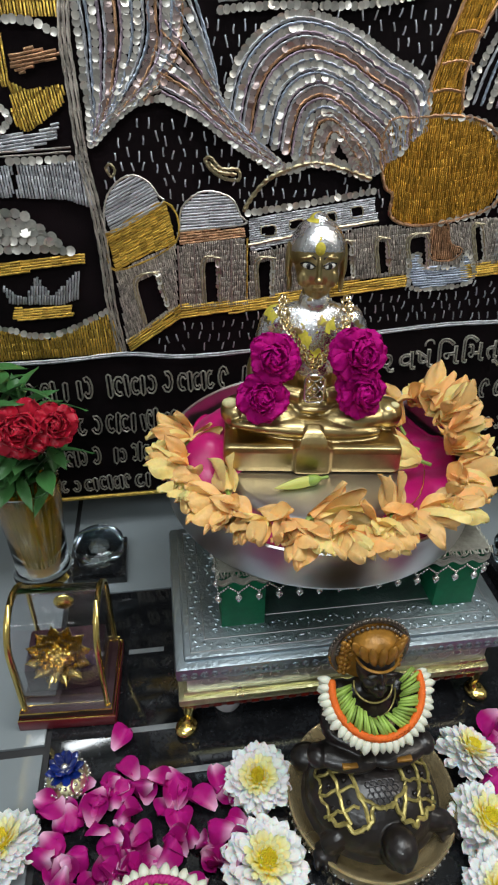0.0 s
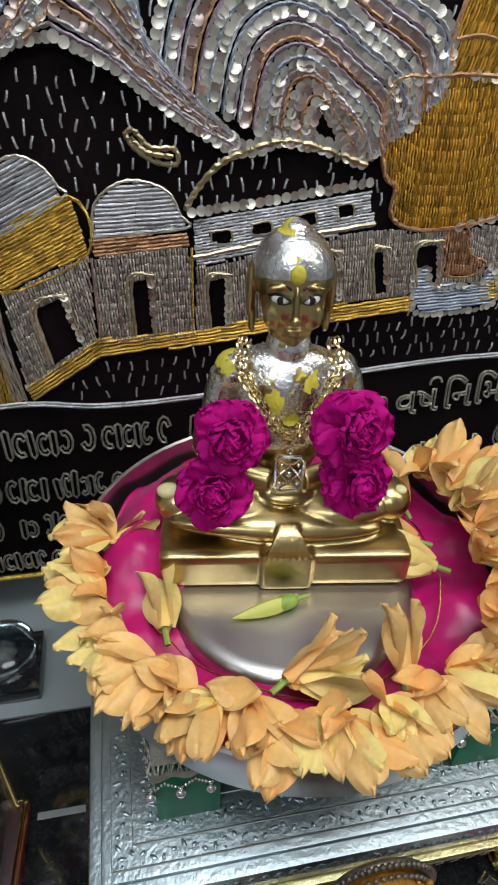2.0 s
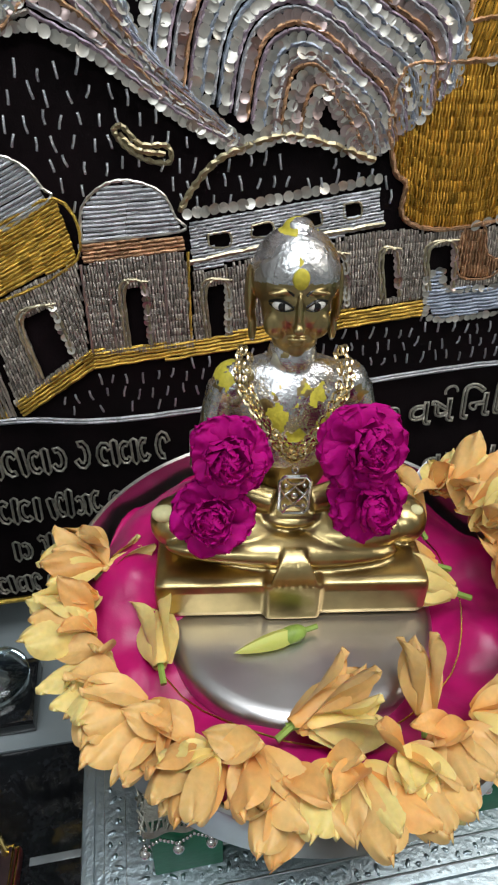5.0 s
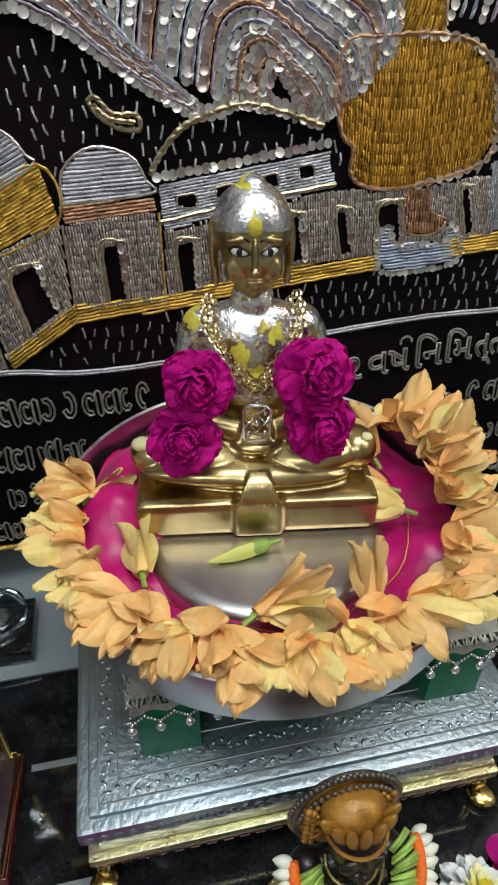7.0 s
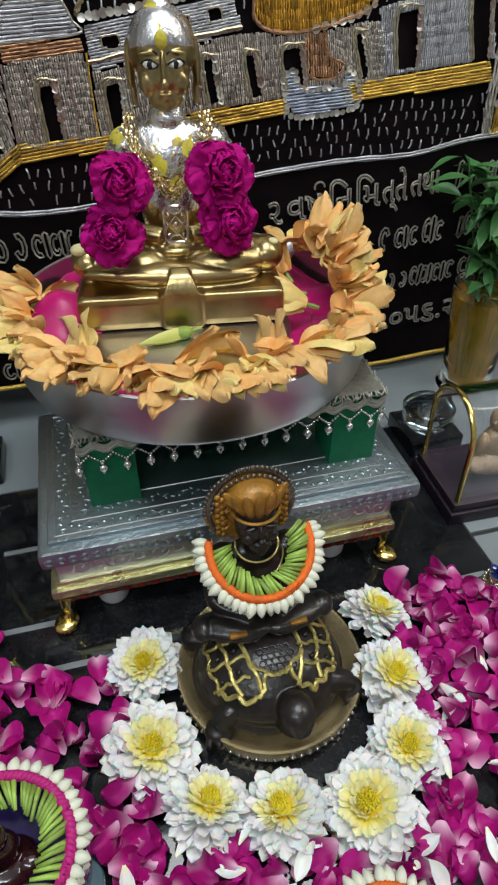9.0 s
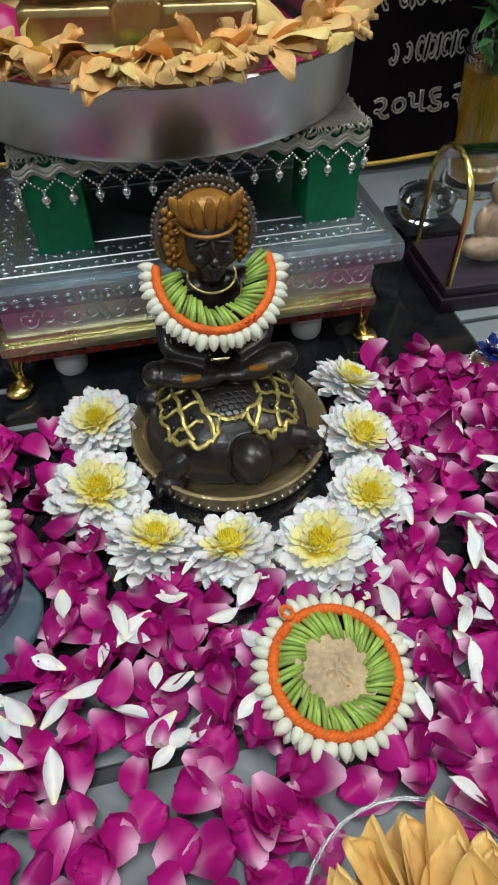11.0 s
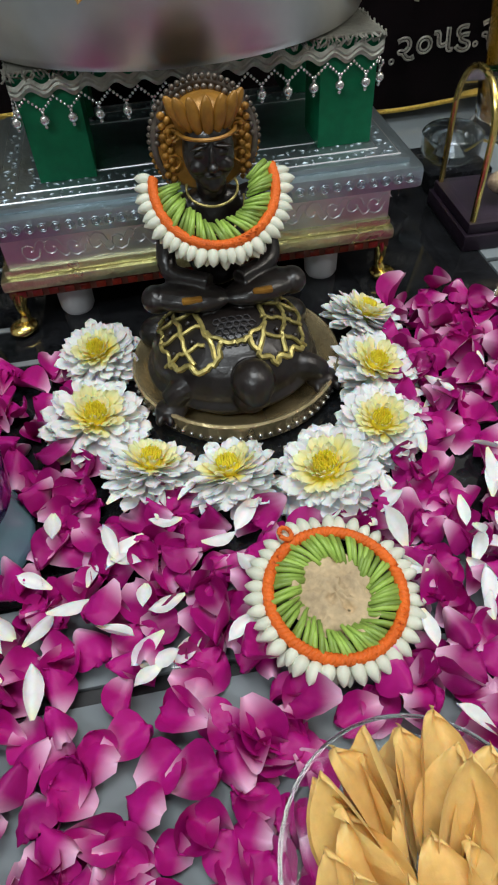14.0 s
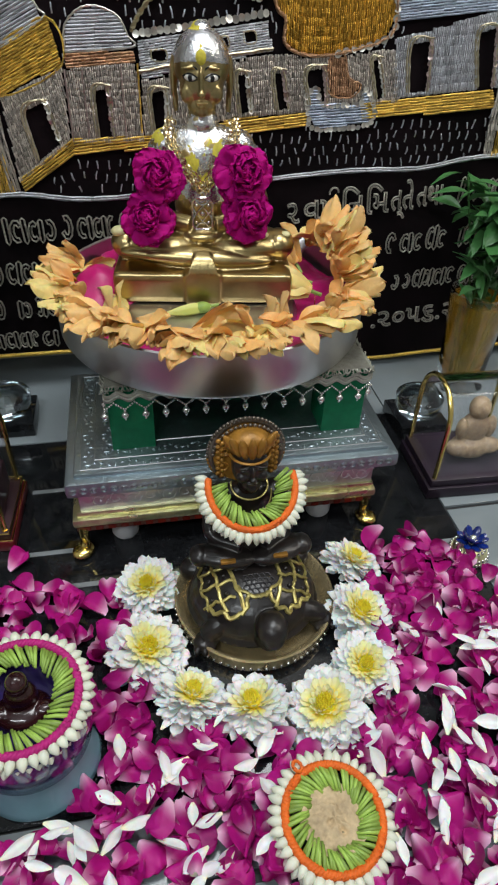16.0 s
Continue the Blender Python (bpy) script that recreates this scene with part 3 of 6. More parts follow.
for q in (-1, 1):
    ball(head, (q * 0.0120, 0.0745, 0.1865), (0.0095, 0.0070, 0.0085), 16, 10)
    ball(head, (q * 0.0115, 0.0690, 0.2052), (0.0085, 0.0026, 0.0014), 14, 8, m=Matrix.Rotation(q * 0.10, 4, "Y"))
    ball(head, (q * 0.0285, 0.098, 0.195), (0.0040, 0.0075, 0.0165), 14, 14)
    ball(head, (q * 0.0290, 0.093, 0.195), (0.0022, 0.0030, 0.0150), 12, 12)
    ball(head, (q * 0.0272, 0.096, 0.177), (0.0030, 0.0042, 0.0105), 12, 10)
hv, hf = fused(head, 0.0008, 2)
fs = fs + [tuple(i + len(vs) for i in f) for f in hf]
vs = vs + hv
idol = Shape()
slots = []
for f in fs:
    c = sum((vs[i] for i in f), Vector()) / len(f)
    w = 0.5 * noise.noise(c * 70) + 0.25 * noise.noise(c * 190)
    foil = (c.z > 0.2100 + 0.0012 * w - 0.22 * (c.y - 0.066) and (abs(c.x) < 0.0268 or c.z > 0.211)) or (0.158 <= c.z < 0.1700 and abs(c.x) < 0.03 and w > -0.3) or (0.086 < c.z < 0.158 and abs(c.x) < 0.066 and w > -0.22 + 3.5 * max(0, 0.112 - c.z) / 0.1 * 0.25)
    blot = noise.noise(c * 120) + 0.6 * noise.noise(c * 260)
    spot = any(math.hypot((c.x - sx) / ax, (c.z - sz) / az) + 1.1 * blot < 0.85 for sx, sz, ax, az in ((-0.010, 0.124, 0.009, 0.012), (0.014, 0.138, 0.009, 0.006), (-0.050, 0.146, 0.009, 0.008), (0.002, 0.108, 0.008, 0.006), (0.024, 0.118, 0.005, 0.008))) or (c.z > 0.229 and w > 0.0) or (abs(c.x - 0.004) < 0.005 and c.z > 0.216 and c.y < 0.09 and w > 0.22)
    slots.append(2 if spot and c.y < 0.098 else 1 if foil else 0)
idol.add(vs, fs)
idol.slot = slots


def slim(p):
    """Narrows the chest and the head."""
    x, y, z = p
    k = min(1.0, max(0.0, (z - 0.078) / 0.03))
    h = min(1.0, max(0.0, (z - 0.155) / 0.015))
    return (x * (1 - 0.11 * k * (1 - h) - 0.03 * h), y, z + h * (0.18 * (z - 0.169) - 0.004))


def face_y(x, z):
    """The depth of the face at a height."""
    return 0.089 - 0.0245 * math.sqrt(max(0.02, 1 - (x / 0.0225) ** 2 - ((z - 0.194) / 0.0240) ** 2))


ball(idol, (0, 0.0665, 0.2125), (0.0052, 0.0026, 0.0056), 14, 8, 2)
for q in (-1, 1):
    ball(idol, (q * 0.0108, face_y(0.0108, 0.198) + 0.0002, 0.1982), (0.0062, 0.0016, 0.0026), 14, 8, 3, Matrix.Rotation(q * 0.38, 4, "Z"))
    ball(idol, (q * 0.0104, face_y(0.0104, 0.198) - 0.0010, 0.1982), (0.0027, 0.0010, 0.0025), 12, 8, 4)
    for z0, arc, r in ((0.1985, 0.0026, 0.0008), (0.1975, -0.0018, 0.0004), (0.2040, 0.0030, 0.0007)):
        tube(idol, [(q * (0.0038 + 0.0142 * k / 8), face_y(0.0038 + 0.0142 * k / 8, z0) - 0.0006, z0 + arc * math.sin(k / 8 * math.pi)) for k in range(9)], r, 5, slot=4)
idol.v = [slim(p) for p in idol.v]
IM = Matrix.Translation((0.148, 0.583, DZ - 0.0005)) @ Matrix.Rotation(radians(-8), 4, "Z")
ob = part("idol", idol, [BRASS, FOIL, PASTE_YELLOW, EYE_WHITE, EYE_BLACK], m=IM, sharp=50)
tagged(ob, "seated brass idol partly covered in silver leaf and yellow paste", "statue")

for c, r in (((-0.086, 0.038, 0.064), 0.0068), ((0.052, 0.030, 0.064), 0.0048), ((0.062, 0.032, 0.064), 0.0050), ((0.086, 0.040, 0.062), 0.0045)):
    ob = part("cream_bud", ball(Shape(), (0, 0, 0), (r * 1.25, r, r * 0.8), 14, 10), CREAM_BUD, m=IM @ Matrix.Translation(c))
    tagged(ob, "small round cream bud resting on the idol's lap", "flower bud", "buds on the idol")

# ---- silver ribbon behind the idol ----
s = Shape()
strip = [(0.252 + 0.0055 * k, 0.690 + 0.004 * math.sin(k * 1.1), 0.227 - 0.006 * math.sin(k * 0.55) + 0.0004 * k) for k in range(8)]
vs = [(x, y + dy, z + dz) for x, y, z in strip for dy, dz in ((-0.004, -0.008), (-0.001, 0.0), (0.003, 0.008), (0.0036, 0.008), (-0.0004, 0.0), (-0.0034, -0.008))]
s.add(vs, [(6 * i + j, 6 * i + (j + 1) % 6, 6 * i + 6 + (j + 1) % 6, 6 * i + 6 + j) for i in range(7) for j in range(6)])
tagged(part("ribbon", s, mat("white_satin_ribbon", (0.72, 0.73, 0.75), 0.4, 0.2, vary=0.1), sharp=0), "folded white satin ribbon lying behind the idol", "ribbon")

# ---- gold chains and pendant ----
chain = thing("necklace", IM @ Vector((0, 0.06, 0.1)), "gold link chains with square diamond-cut pendant round the idol's neck", "necklace")
link = tube(Shape(), [(0.0033 * math.cos(a / 10 * 6.283), 0.0025 * math.sin(a / 10 * 6.283), 0) for a in range(10)], 0.00095, 5, True).mesh("chain_link", CHAIN_GOLD)
for strand, (w, low) in enumerate(((0.040, 0.100), (0.034, 0.106))):
    pts = smooth_line([(-w * 0.85, 0.090, 0.162), (-w * 0.90, 0.066, 0.150), (-w * 0.52, 0.047, 0.130), (-w * 0.22, 0.046, low + 0.010), (0, 0.050, low), (w * 0.22, 0.046, low + 0.010), (w * 0.52, 0.047, 0.130), (w * 0.90, 0.066, 0.150), (w * 0.85, 0.090, 0.162)], 5)
    d = 0
    for i in range(len(pts) - 1):
        ax = (pts[i + 1] - pts[i]).normalized()
        n = max(1, round((pts[i + 1] - pts[i]).length / 0.0042))
        for k in range(n):
            d += 1
            c = pts[i].lerp(pts[i + 1], (k + 0.5) / n) + Vector((0.002 * (-1) ** d * (strand == 1), -0.0015 * strand, 0))
            rot = ax.to_track_quat("X", "Y").to_matrix().to_4x4()
            part("chain_link", link, None, chain, m=chain.matrix_basis.inverted() @ IM @ Matrix.Translation(c) @ rot @ Matrix.Rotation(0.6 * (-1) ** d, 4, "X"))
s = Shape()
w, h, y = 0.0098, 0.0155, 0.030
oct_ = [(-w, -h * 0.75), (-w * 0.7, -h), (w * 0.7, -h), (w, -h * 0.75), (w, h * 0.75), (w * 0.7, h), (-w * 0.7, h), (-w, h * 0.75)]
tube(s, [(x, y, 0.0855 + z) for x, z in oct_], 0.0013, 6, True)
tube(s, [(0, y, 0.0855 + 0.0075), (0.0062, y, 0.0855), (0, y, 0.0855 - 0.0075), (-0.0062, y, 0.0855)], 0.0010, 5, True)
for q in (-1, 1):
    tube(s, [(0.0065 * math.cos(a / 8 * math.pi), y, 0.0855 + q * (h - 0.0065 * math.sin(a / 8 * math.pi))) for a in range(9)], 0.0009, 5)
    for qq in (-1, 1):
        tube(s, [(q * 0.0065, y, 0.0855), (q * w, y, 0.0855 + qq * 0.006)], 0.0009, 5)
        ball(s, (q * 0.006, y - 0.0005, 0.0855 + qq * 0.0085), 0.0016, 8, 6)
ball(s, (0, y - 0.0005, 0.0855), (0.0025, 0.0015, 0.0025), 8, 6)
tube(s, [(0.002 * math.cos(a / 8 * 6.283), y + 0.004, 0.1030 + 0.0025 * math.sin(a / 8 * 6.283)) for a in range(8)], 0.0007, 5, True)
s.v = [tuple(IM @ Vector(p)) for p in s.v]
part("pendant", s, PEARL, chain, "silver filigree pendant set with clear stones")

# ---- magenta roses, loose buds ----
def bloom(name, at, aim, r, material, label, category, group, seed, n=34):
    """A full rose: ruffled petals in a spiral about the aim."""
    rnd = random.Random(seed)
    q = Vector(aim).normalized().to_track_quat("Z", "Y").to_matrix().to_4x4()
    t = thing(name, at, label, category, group)
    t.matrix_basis = Matrix.Translation(at) @ q
    kinds = [petal_shape(r * L, r * W, cup=C, curl=K, ruffle=0.26, nu=7, nv=7, seed=seed + k).mesh("petal", material, 0, True) for k, (L, W, C, K) in enumerate(((0.42, 0.50, 0.9, 0.30), (0.62, 0.62, 0.5, 0.15), (0.80, 0.78, -0.3, -0.22)))]
    for i in range(n):
        f = (i + 0.5) / n
        k = 0 if f < 0.36 else 1 if f < 0.68 else 2
        a = i * 2.39996 + rnd.uniform(-0.3, 0.3)
        tiltp = 86 - 84 * f + rnd.uniform(-8, 8)
        m = Matrix.Rotation(a, 4, "Z") @ Matrix.Translation((rnd.uniform(-1, 1) * 0.04 * r, r * (0.03 + 0.26 * f), r * (0.26 - 0.50 * f * f))) @ Matrix.Rotation(radians(tiltp), 4, "X") @ Matrix.Rotation(rnd.uniform(-0.3, 0.3), 4, "Y")
        part("petal", kinds[k], None, t, m=m @ Matrix.Scale(rnd.uniform(0.86, 1.1), 4))
    return t


for i, (p, a) in enumerate((((0.109, 0.609, 0.333), (-0.15, -1, 0.45)), ((0.097, 0.600, 0.295), (-0.2, -1, 0.5)), ((0.191, 0.603, 0.334), (0.1, -1, 0.45)), ((0.196, 0.594, 0.297), (0.15, -1, 0.35)))):
    bloom("rose", p, a, 0.0245 if i != 2 else 0.0275, ROSE_BLOOM, "deep magenta rose in full bloom resting against the idol", "rose", "roses on the idol", 40 + i, 84)


def bud_shape(L, w):
    s = Shape()
    prof = [(max(1e-5, w / 2 * math.sin(math.pi * min(1, (k / 10) ** 0.8 * 0.98 + 0.02)) ** 0.75 * (1 - 0.3 * k / 10)), L * k / 10) for k in range(11)]
    lathe(s, prof, seg=10, ripple=lambda a, r, z: 1 + 0.10 * math.cos(3 * a))
    s.uv = [(0.5, 0.2 + 0.7 * v[2] / L) for v in s.v]
    return s


lilybud = thing("flower_bud", (0.148, 0.566, DZ), "pale yellow-green flower bud lying on the steel pedestal", "flower bud")
lilybud.matrix_basis = Matrix.Translation((0.150, 0.5665, DZ + 0.006)) @ Matrix.Rotation(radians(10), 4, "Z") @ Matrix.Rotation(radians(-92), 4, "Y")
part("bud", bud_shape(0.047, 0.0135), mat("pale_green_bud", (0.72, 0.66, 0.20), 0.5, color2=(0.50, 0.58, 0.12), scale=60, bump=0.2, sss=0.3), lilybud, uv=True, m=Matrix.Translation((0, 0, 0.0)))
s = Shape()
tube(s, [(0, 0, 0.004), (0, 0, -0.012)], 0.0018, 6)
ball(s, (0, 0, 0.006), (0.0062, 0.0062, 0.010), 10, 8)
part("bud_stem", s, BUDGREEN, lilybud, "green base and cut stem", m=Matrix())

# ---- garland of peach blossoms round the tray ----
garland = thing("flower_garland", (*PC, PZ + 0.045), "garland of peach and yellow blossoms laid along the tray rim", "garland")
PKS = [(0.048, 0.027, -0.40, -0.30), (0.051, 0.024, -0.55, -0.18), (0.044, 0.028, 0.45, -0.42), (0.042, 0.026, 0.60, 0.16), (0.047, 0.025, 0.50, -0.22)]
PK, PKY, PKD = [[petal_shape(L, W, cup=C, curl=K, point=0.20, ruffle=0.24, nu=8, nv=12, seed=i, full=1.35).mesh("petal", material, 0, True) for i, (L, W, C, K) in enumerate(PKS)] for material in (PEACH, PEACH_PALE, PEACH_DEEP)]
rnd = random.Random(11)


def over_rim(q):
    """Whether a point of the garland, from the rim's centre, is clear of the tray's wall."""
    r = math.hypot(q.x, q.y)
    return q.z > 0.0035 if PR - 0.010 < r < PR + 0.004 else q.z > (-0.034 if r < PR - 0.010 else -0.015)


def lay_petal(flower, kind, heading, roll, lift, size, shift):
    """Lays a petal, raised until it lies over the rim."""
    for k in range(9):
        m = Matrix.Rotation(heading, 4, "Z") @ Matrix.Rotation(radians(lift + 7 * k), 4, "X") @ Matrix.Rotation(roll, 4, "Y") @ Matrix.Translation((0, shift, 0.002)) @ Matrix.Scale(size, 4)
        if all(over_rim(flower.matrix_basis @ m @ v.co) for v in kind.vertices):
            part("petal", kind, None, flower, m=m)
            return


def garland_blossom(deg, r, z, turn, lift, pale, n):
    flower = new("blossom")
    flower.empty_display_size = 0.01
    flower.parent = garland
    a = radians(deg)
    flower.matrix_basis = Matrix.Translation((r * math.cos(a), r * math.sin(a), z)) @ Matrix.Rotation(a - math.pi / 2 + turn, 4, "Z")
    for k in range(n):
        f = (k + 0.5) / n * 2 - 1
        pick = PKY if rnd.random() < pale else PKD if rnd.random() < 0.32 else PK
        lay_petal(flower, pick[rnd.randrange(5)], -0.62 * f + rnd.uniform(-0.25, 0.25), rnd.uniform(-0.5, 0.5) + 0.5 * f, lift + rnd.uniform(-12, 12) + 14 * (k % 2), rnd.uniform(0.68, 0.96), rnd.uniform(-0.004, 0.003))
    for k in range(1):
        pick = PKD if rnd.random() < 0.5 else PK
        lay_petal(flower, pick[rnd.randrange(2, 5)], rnd.uniform(-2.4, 2.4), rnd.uniform(-0.6, 0.6), rnd.uniform(25, 60), rnd.uniform(0.55, 0.75), 0.0)


nf = 30
for i in range(nf):
    deg = 164 + 216 * i / (nf - 1)
    left = max(0.0, 1 - abs(deg - 200) / 40)
    side = max(0.0, (deg - 335) / 45)
    garland_blossom(deg + rnd.uniform(-2, 2), 0.139 + rnd.uniform(-0.005, 0.006), 0.001 + rnd.uniform(0, 0.005) + 0.006 * side, rnd.uniform(-0.55, 0.55), -10 + 8 * left + 28 * side, 0.25 + 0.6 * left, 4 + i % 2)
for deg, z, lift in ((343, 0.012, 22), (352, 0.020, 35), (1, 0.024, 48), (10, 0.022, 42), (20, 0.020, 50), (6, 0.008, 20), (26, 0.006, 40)):
    garland_blossom(deg, 0.136, z, rnd.uniform(-0.4, 0.4), lift, 0.3, 6)
# buds lying inside the ring
for i, (x, y, z, rz, L, tilt) in enumerate(((0.057, 0.556, 0.215, 5, 0.052, 12), (0.128, 0.500, 0.222, -62, 0.058, 12), (0.136, 0.499, 0.222, -95, 0.050, 4), (0.203, 0.492, 0.224, -14, 0.046, 24), (0.027, 0.628, 0.232, -60, 0.034, 10), (0.262, 0.640, 0.225, 30, 0.05, 40), (0.262, 0.575, 0.222, 70, 0.045, 15), (0.258, 0.600, 0.224, 75, 0.040, 15))):
    t = thing("blossom_bud", (x, y, z), "half-open peach blossom lying on the satin cloth", "flower bud", "buds in the tray")
    t.matrix_basis = Matrix.Translation((x, y, z)) @ Matrix.Rotation(radians(rz), 4, "Z") @ Matrix.Rotation(radians(tilt), 4, "X")
    for k in range(4):
        part("petal", (PKY, PK)[i % 2][(1, 4, 3, 1)[k]], None, t, m=Matrix.Rotation(k * 1.5, 4, "Y") @ Matrix.Translation((0, 0, -0.005)) @ Matrix.Rotation(radians(5), 4, "X") @ Matrix.Scale(L / 0.050, 4))
    s = Shape()
    tube(s, [(0, 0.008, 0), (0, -0.012, 0)], 0.0022, 6)
    part("bud_stem", s, BUDGREEN, t, "pale green stalk", m=Matrix())


# ---- embroidered hanging cloth ----
WY = 0.767
hanging = thing("embroidered_hanging", (0.17, WY, 0.3), "dark velvet wall hanging embroidered with temple, hills and tree", "wall hanging")
s = Shape()
nx, nz = 110, 60
vs = []
for j in range(nz + 1):
    for i in range(nx + 1):
        x = -0.62 + 1.55 * i / nx
        z0 = 0.055 - 0.042 * max(0, min(1, (x - 0.05) / 0.35)) + 0.022 * max(0, (x - 0.4))
        z = z0 + (1.15 - z0) * j / nz
        vs.append((x, WY + 0.004 + 0.0030 * noise.noise(Vector((x * 5, z * 3, 0))), z))
fs = [(j * (nx + 1) + i, j * (nx + 1) + i + 1, (j + 1) * (nx + 1) + i + 1, (j + 1) * (nx + 1) + i) for j in range(nz) for i in range(nx)]
s.add(vs, fs)
s.add([(x, y + 0.003, z) for x, y, z in vs], [tuple(reversed(f)) for f in fs])
part("velvet", s, VELVET, hanging, "dark aubergine velvet ground", sharp=0)
s = Shape()
tube(s, smooth_line([(-0.60, WY, 0.052), (-0.11, WY, 0.058), (0.05, WY, 0.056), (0.25, WY, 0.032), (0.413, WY, 0.014), (0.523, WY, 0.018), (0.639, WY, 0.022), (0.9, WY, 0.026)], 6), 0.003, 6)
part("hem", s, TH_GOLD, hanging, "thin gold hem")

er = random.Random(77)
FY = WY - 0.0005


def hatch(s, poly, deg, gapw, seg, r=0.0012, holes=()):
    """Couched threads in rows across an outline."""
    d = Vector((math.cos(radians(deg)), math.sin(radians(deg))))
    n = Vector((-d.y, d.x))
    pv = [Vector(p) for p in poly]
    lo, hi = min(p.dot(n) for p in pv), max(p.dot(n) for p in pv)
    a, b = min(p.dot(d) for p in pv), max(p.dot(d) for p in pv)
    k, row = lo + gapw * 0.5, 0
    while k < hi:
        run = None
        off = er.uniform(0, seg)
        x = a - off
        while x < b + 0.002:
            q = n * k + d * x
            ok = inside(q, poly) and not any(inside(q, h) for h in holes)
            if ok and run is None:
                run = x
            if run is not None and (not ok or x - run >= seg):
                if x - run > 0.0025:
                    p0, p1 = n * (k + er.uniform(-0.0003, 0.0003)) + d * run, n * (k + er.uniform(-0.0003, 0.0003)) + d * (x - 0.0003)
                    pm = (p0 + p1) / 2
                    tube(s, [(p0.x, FY, p0.y), (pm.x, FY - r * er.uniform(0.5, 1.3), pm.y), (p1.x, FY, p1.y)], r, 5)
                run = x if ok else None
            x += 0.0012
        k += gapw
        row += 1


def rope(s, line, r=0.0014, lift=0.001, smooth=5, seg=0.006):
    """A twisted cord along a line, cut into short stitches."""
    pts = smooth_line([(x, 0, z) for x, z in line], smooth)
    for ph in (0, math.pi):
        run, d = [], 0
        for i, p in enumerate(pts):
            run.append((p.x + 0.4 * r * math.sin(i * 1.7 + ph), FY - lift - 0.5 * r * math.cos(i * 1.7 + ph), p.z + 0.6 * r * math.cos(i * 1.7 + ph)))
        for i in range(0, len(run) - 1, 3):
            if len(run[i:i + 4]) > 1:
                tube(s, run[i:i + 4], r * 0.8, 5)


def sequins(s, line, r=0.0044, step=0.0062, smooth=6, jit=0.0006):
    """Overlapping tilted discs along a line."""
    pts = smooth_line([(x, 0, z) for x, z in line], smooth)
    d = 0
    for a, b in zip(pts, pts[1:]):
        L = (b - a).length
        while d < L:
            p = a.lerp(b, d / L)
            m = Matrix.Translation((p.x + er.uniform(-jit, jit), FY - 0.0014 - er.uniform(0, 0.0008), p.z + er.uniform(-jit, jit))) @ Matrix.Rotation(radians(90 + er.gauss(0, 11)), 4, "X") @ Matrix.Rotation(radians(er.gauss(0, 11)), 4, "Y")
            q = r * er.uniform(0.9, 1.08)
            vs = [m @ Vector((q * math.cos(k * math.pi / 5), q * math.sin(k * math.pi / 5), 0.0003)) for k in range(10)] + [m @ Vector((0, 0, -0.0005))]
            s.add(vs, [(k, (k + 1) % 10, 10) for k in range(10)])
            d += step * er.uniform(0.9, 1.1)
        d -= L


def motif(name, s, material, label=""):
    ob = part(name, s, material, hanging, label, sharp=60)
    ob["kind"] = "stuff"
    return ob


def patch(name, material, poly, deg, gapw=0.0028, seg=0.009, r=0.0013, holes=(), label=""):
    s = Shape()
    hatch(s, poly, deg, gapw, seg, r, holes)
    motif(name, s, material, label)


SOLID = []


def keep(*polys):
    SOLID.extend(polys)


# temple
domel = [(-0.050, 0.434), (-0.044, 0.452), (-0.031, 0.466), (-0.016, 0.471), (-0.001, 0.464), (0.008, 0.451), (0.010, 0.442), (-0.045, 0.414)]
goldl = [(-0.050, 0.412), (0.015, 0.444), (0.024, 0.402), (-0.044, 0.373)]
domer = [(0.029, 0.414), (0.032, 0.437), (0.047, 0.451), (0.065, 0.454), (0.086, 0.446), (0.095, 0.429), (0.098, 0.419)]
copper = [(0.027, 0.412), (0.099, 0.417), (0.101, 0.405), (0.028, 0.400)]
towerl = [(-0.044, 0.372), (0.024, 0.400), (0.023, 0.326), (-0.040, 0.283)]
doorl = [(-0.022, 0.358), (0.001, 0.367), (0.011, 0.327), (-0.015, 0.309)]
towerr = [(0.027, 0.399), (0.101, 0.405), (0.105, 0.326), (0.025, 0.324)]
doorr = [(0.055, 0.378), (0.069, 0.380), (0.072, 0.331), (0.055, 0.330)]
bandl = [(-0.042, 0.289), (-0.036, 0.274), (0.026, 0.314), (0.024, 0.330)]
bandm = [(0.024, 0.330), (0.109, 0.334), (0.213, 0.350), (0.295, 0.356), (0.297, 0.342), (0.214, 0.334), (0.112, 0.319), (0.025, 0.314)]
wallu = [(0.104, 0.426), (0.245, 0.445), (0.251, 0.417), (0.106, 0.389)]
walll = [(0.106, 0.388), (0.251, 0.415), (0.286, 0.412), (0.333, 0.413), (0.394, 0.421), (0.408, 0.366), (0.295, 0.356), (0.213, 0.350), (0.105, 0.330)]
doors = [[(0.116, 0.376), (0.132, 0.378), (0.133, 0.336), (0.118, 0.334)], [(0.212, 0.393), (0.223, 0.394), (0.229, 0.356), (0.217, 0.355)], [(0.254, 0.395), (0.265, 0.396), (0.273, 0.360), (0.261, 0.358)], [(0.292, 0.397), (0.312, 0.401), (0.319, 0.365), (0.299, 0.363)], [(0.368, 0.408), (0.377, 0.409), (0.389, 0.372), (0.379, 0.371)]]
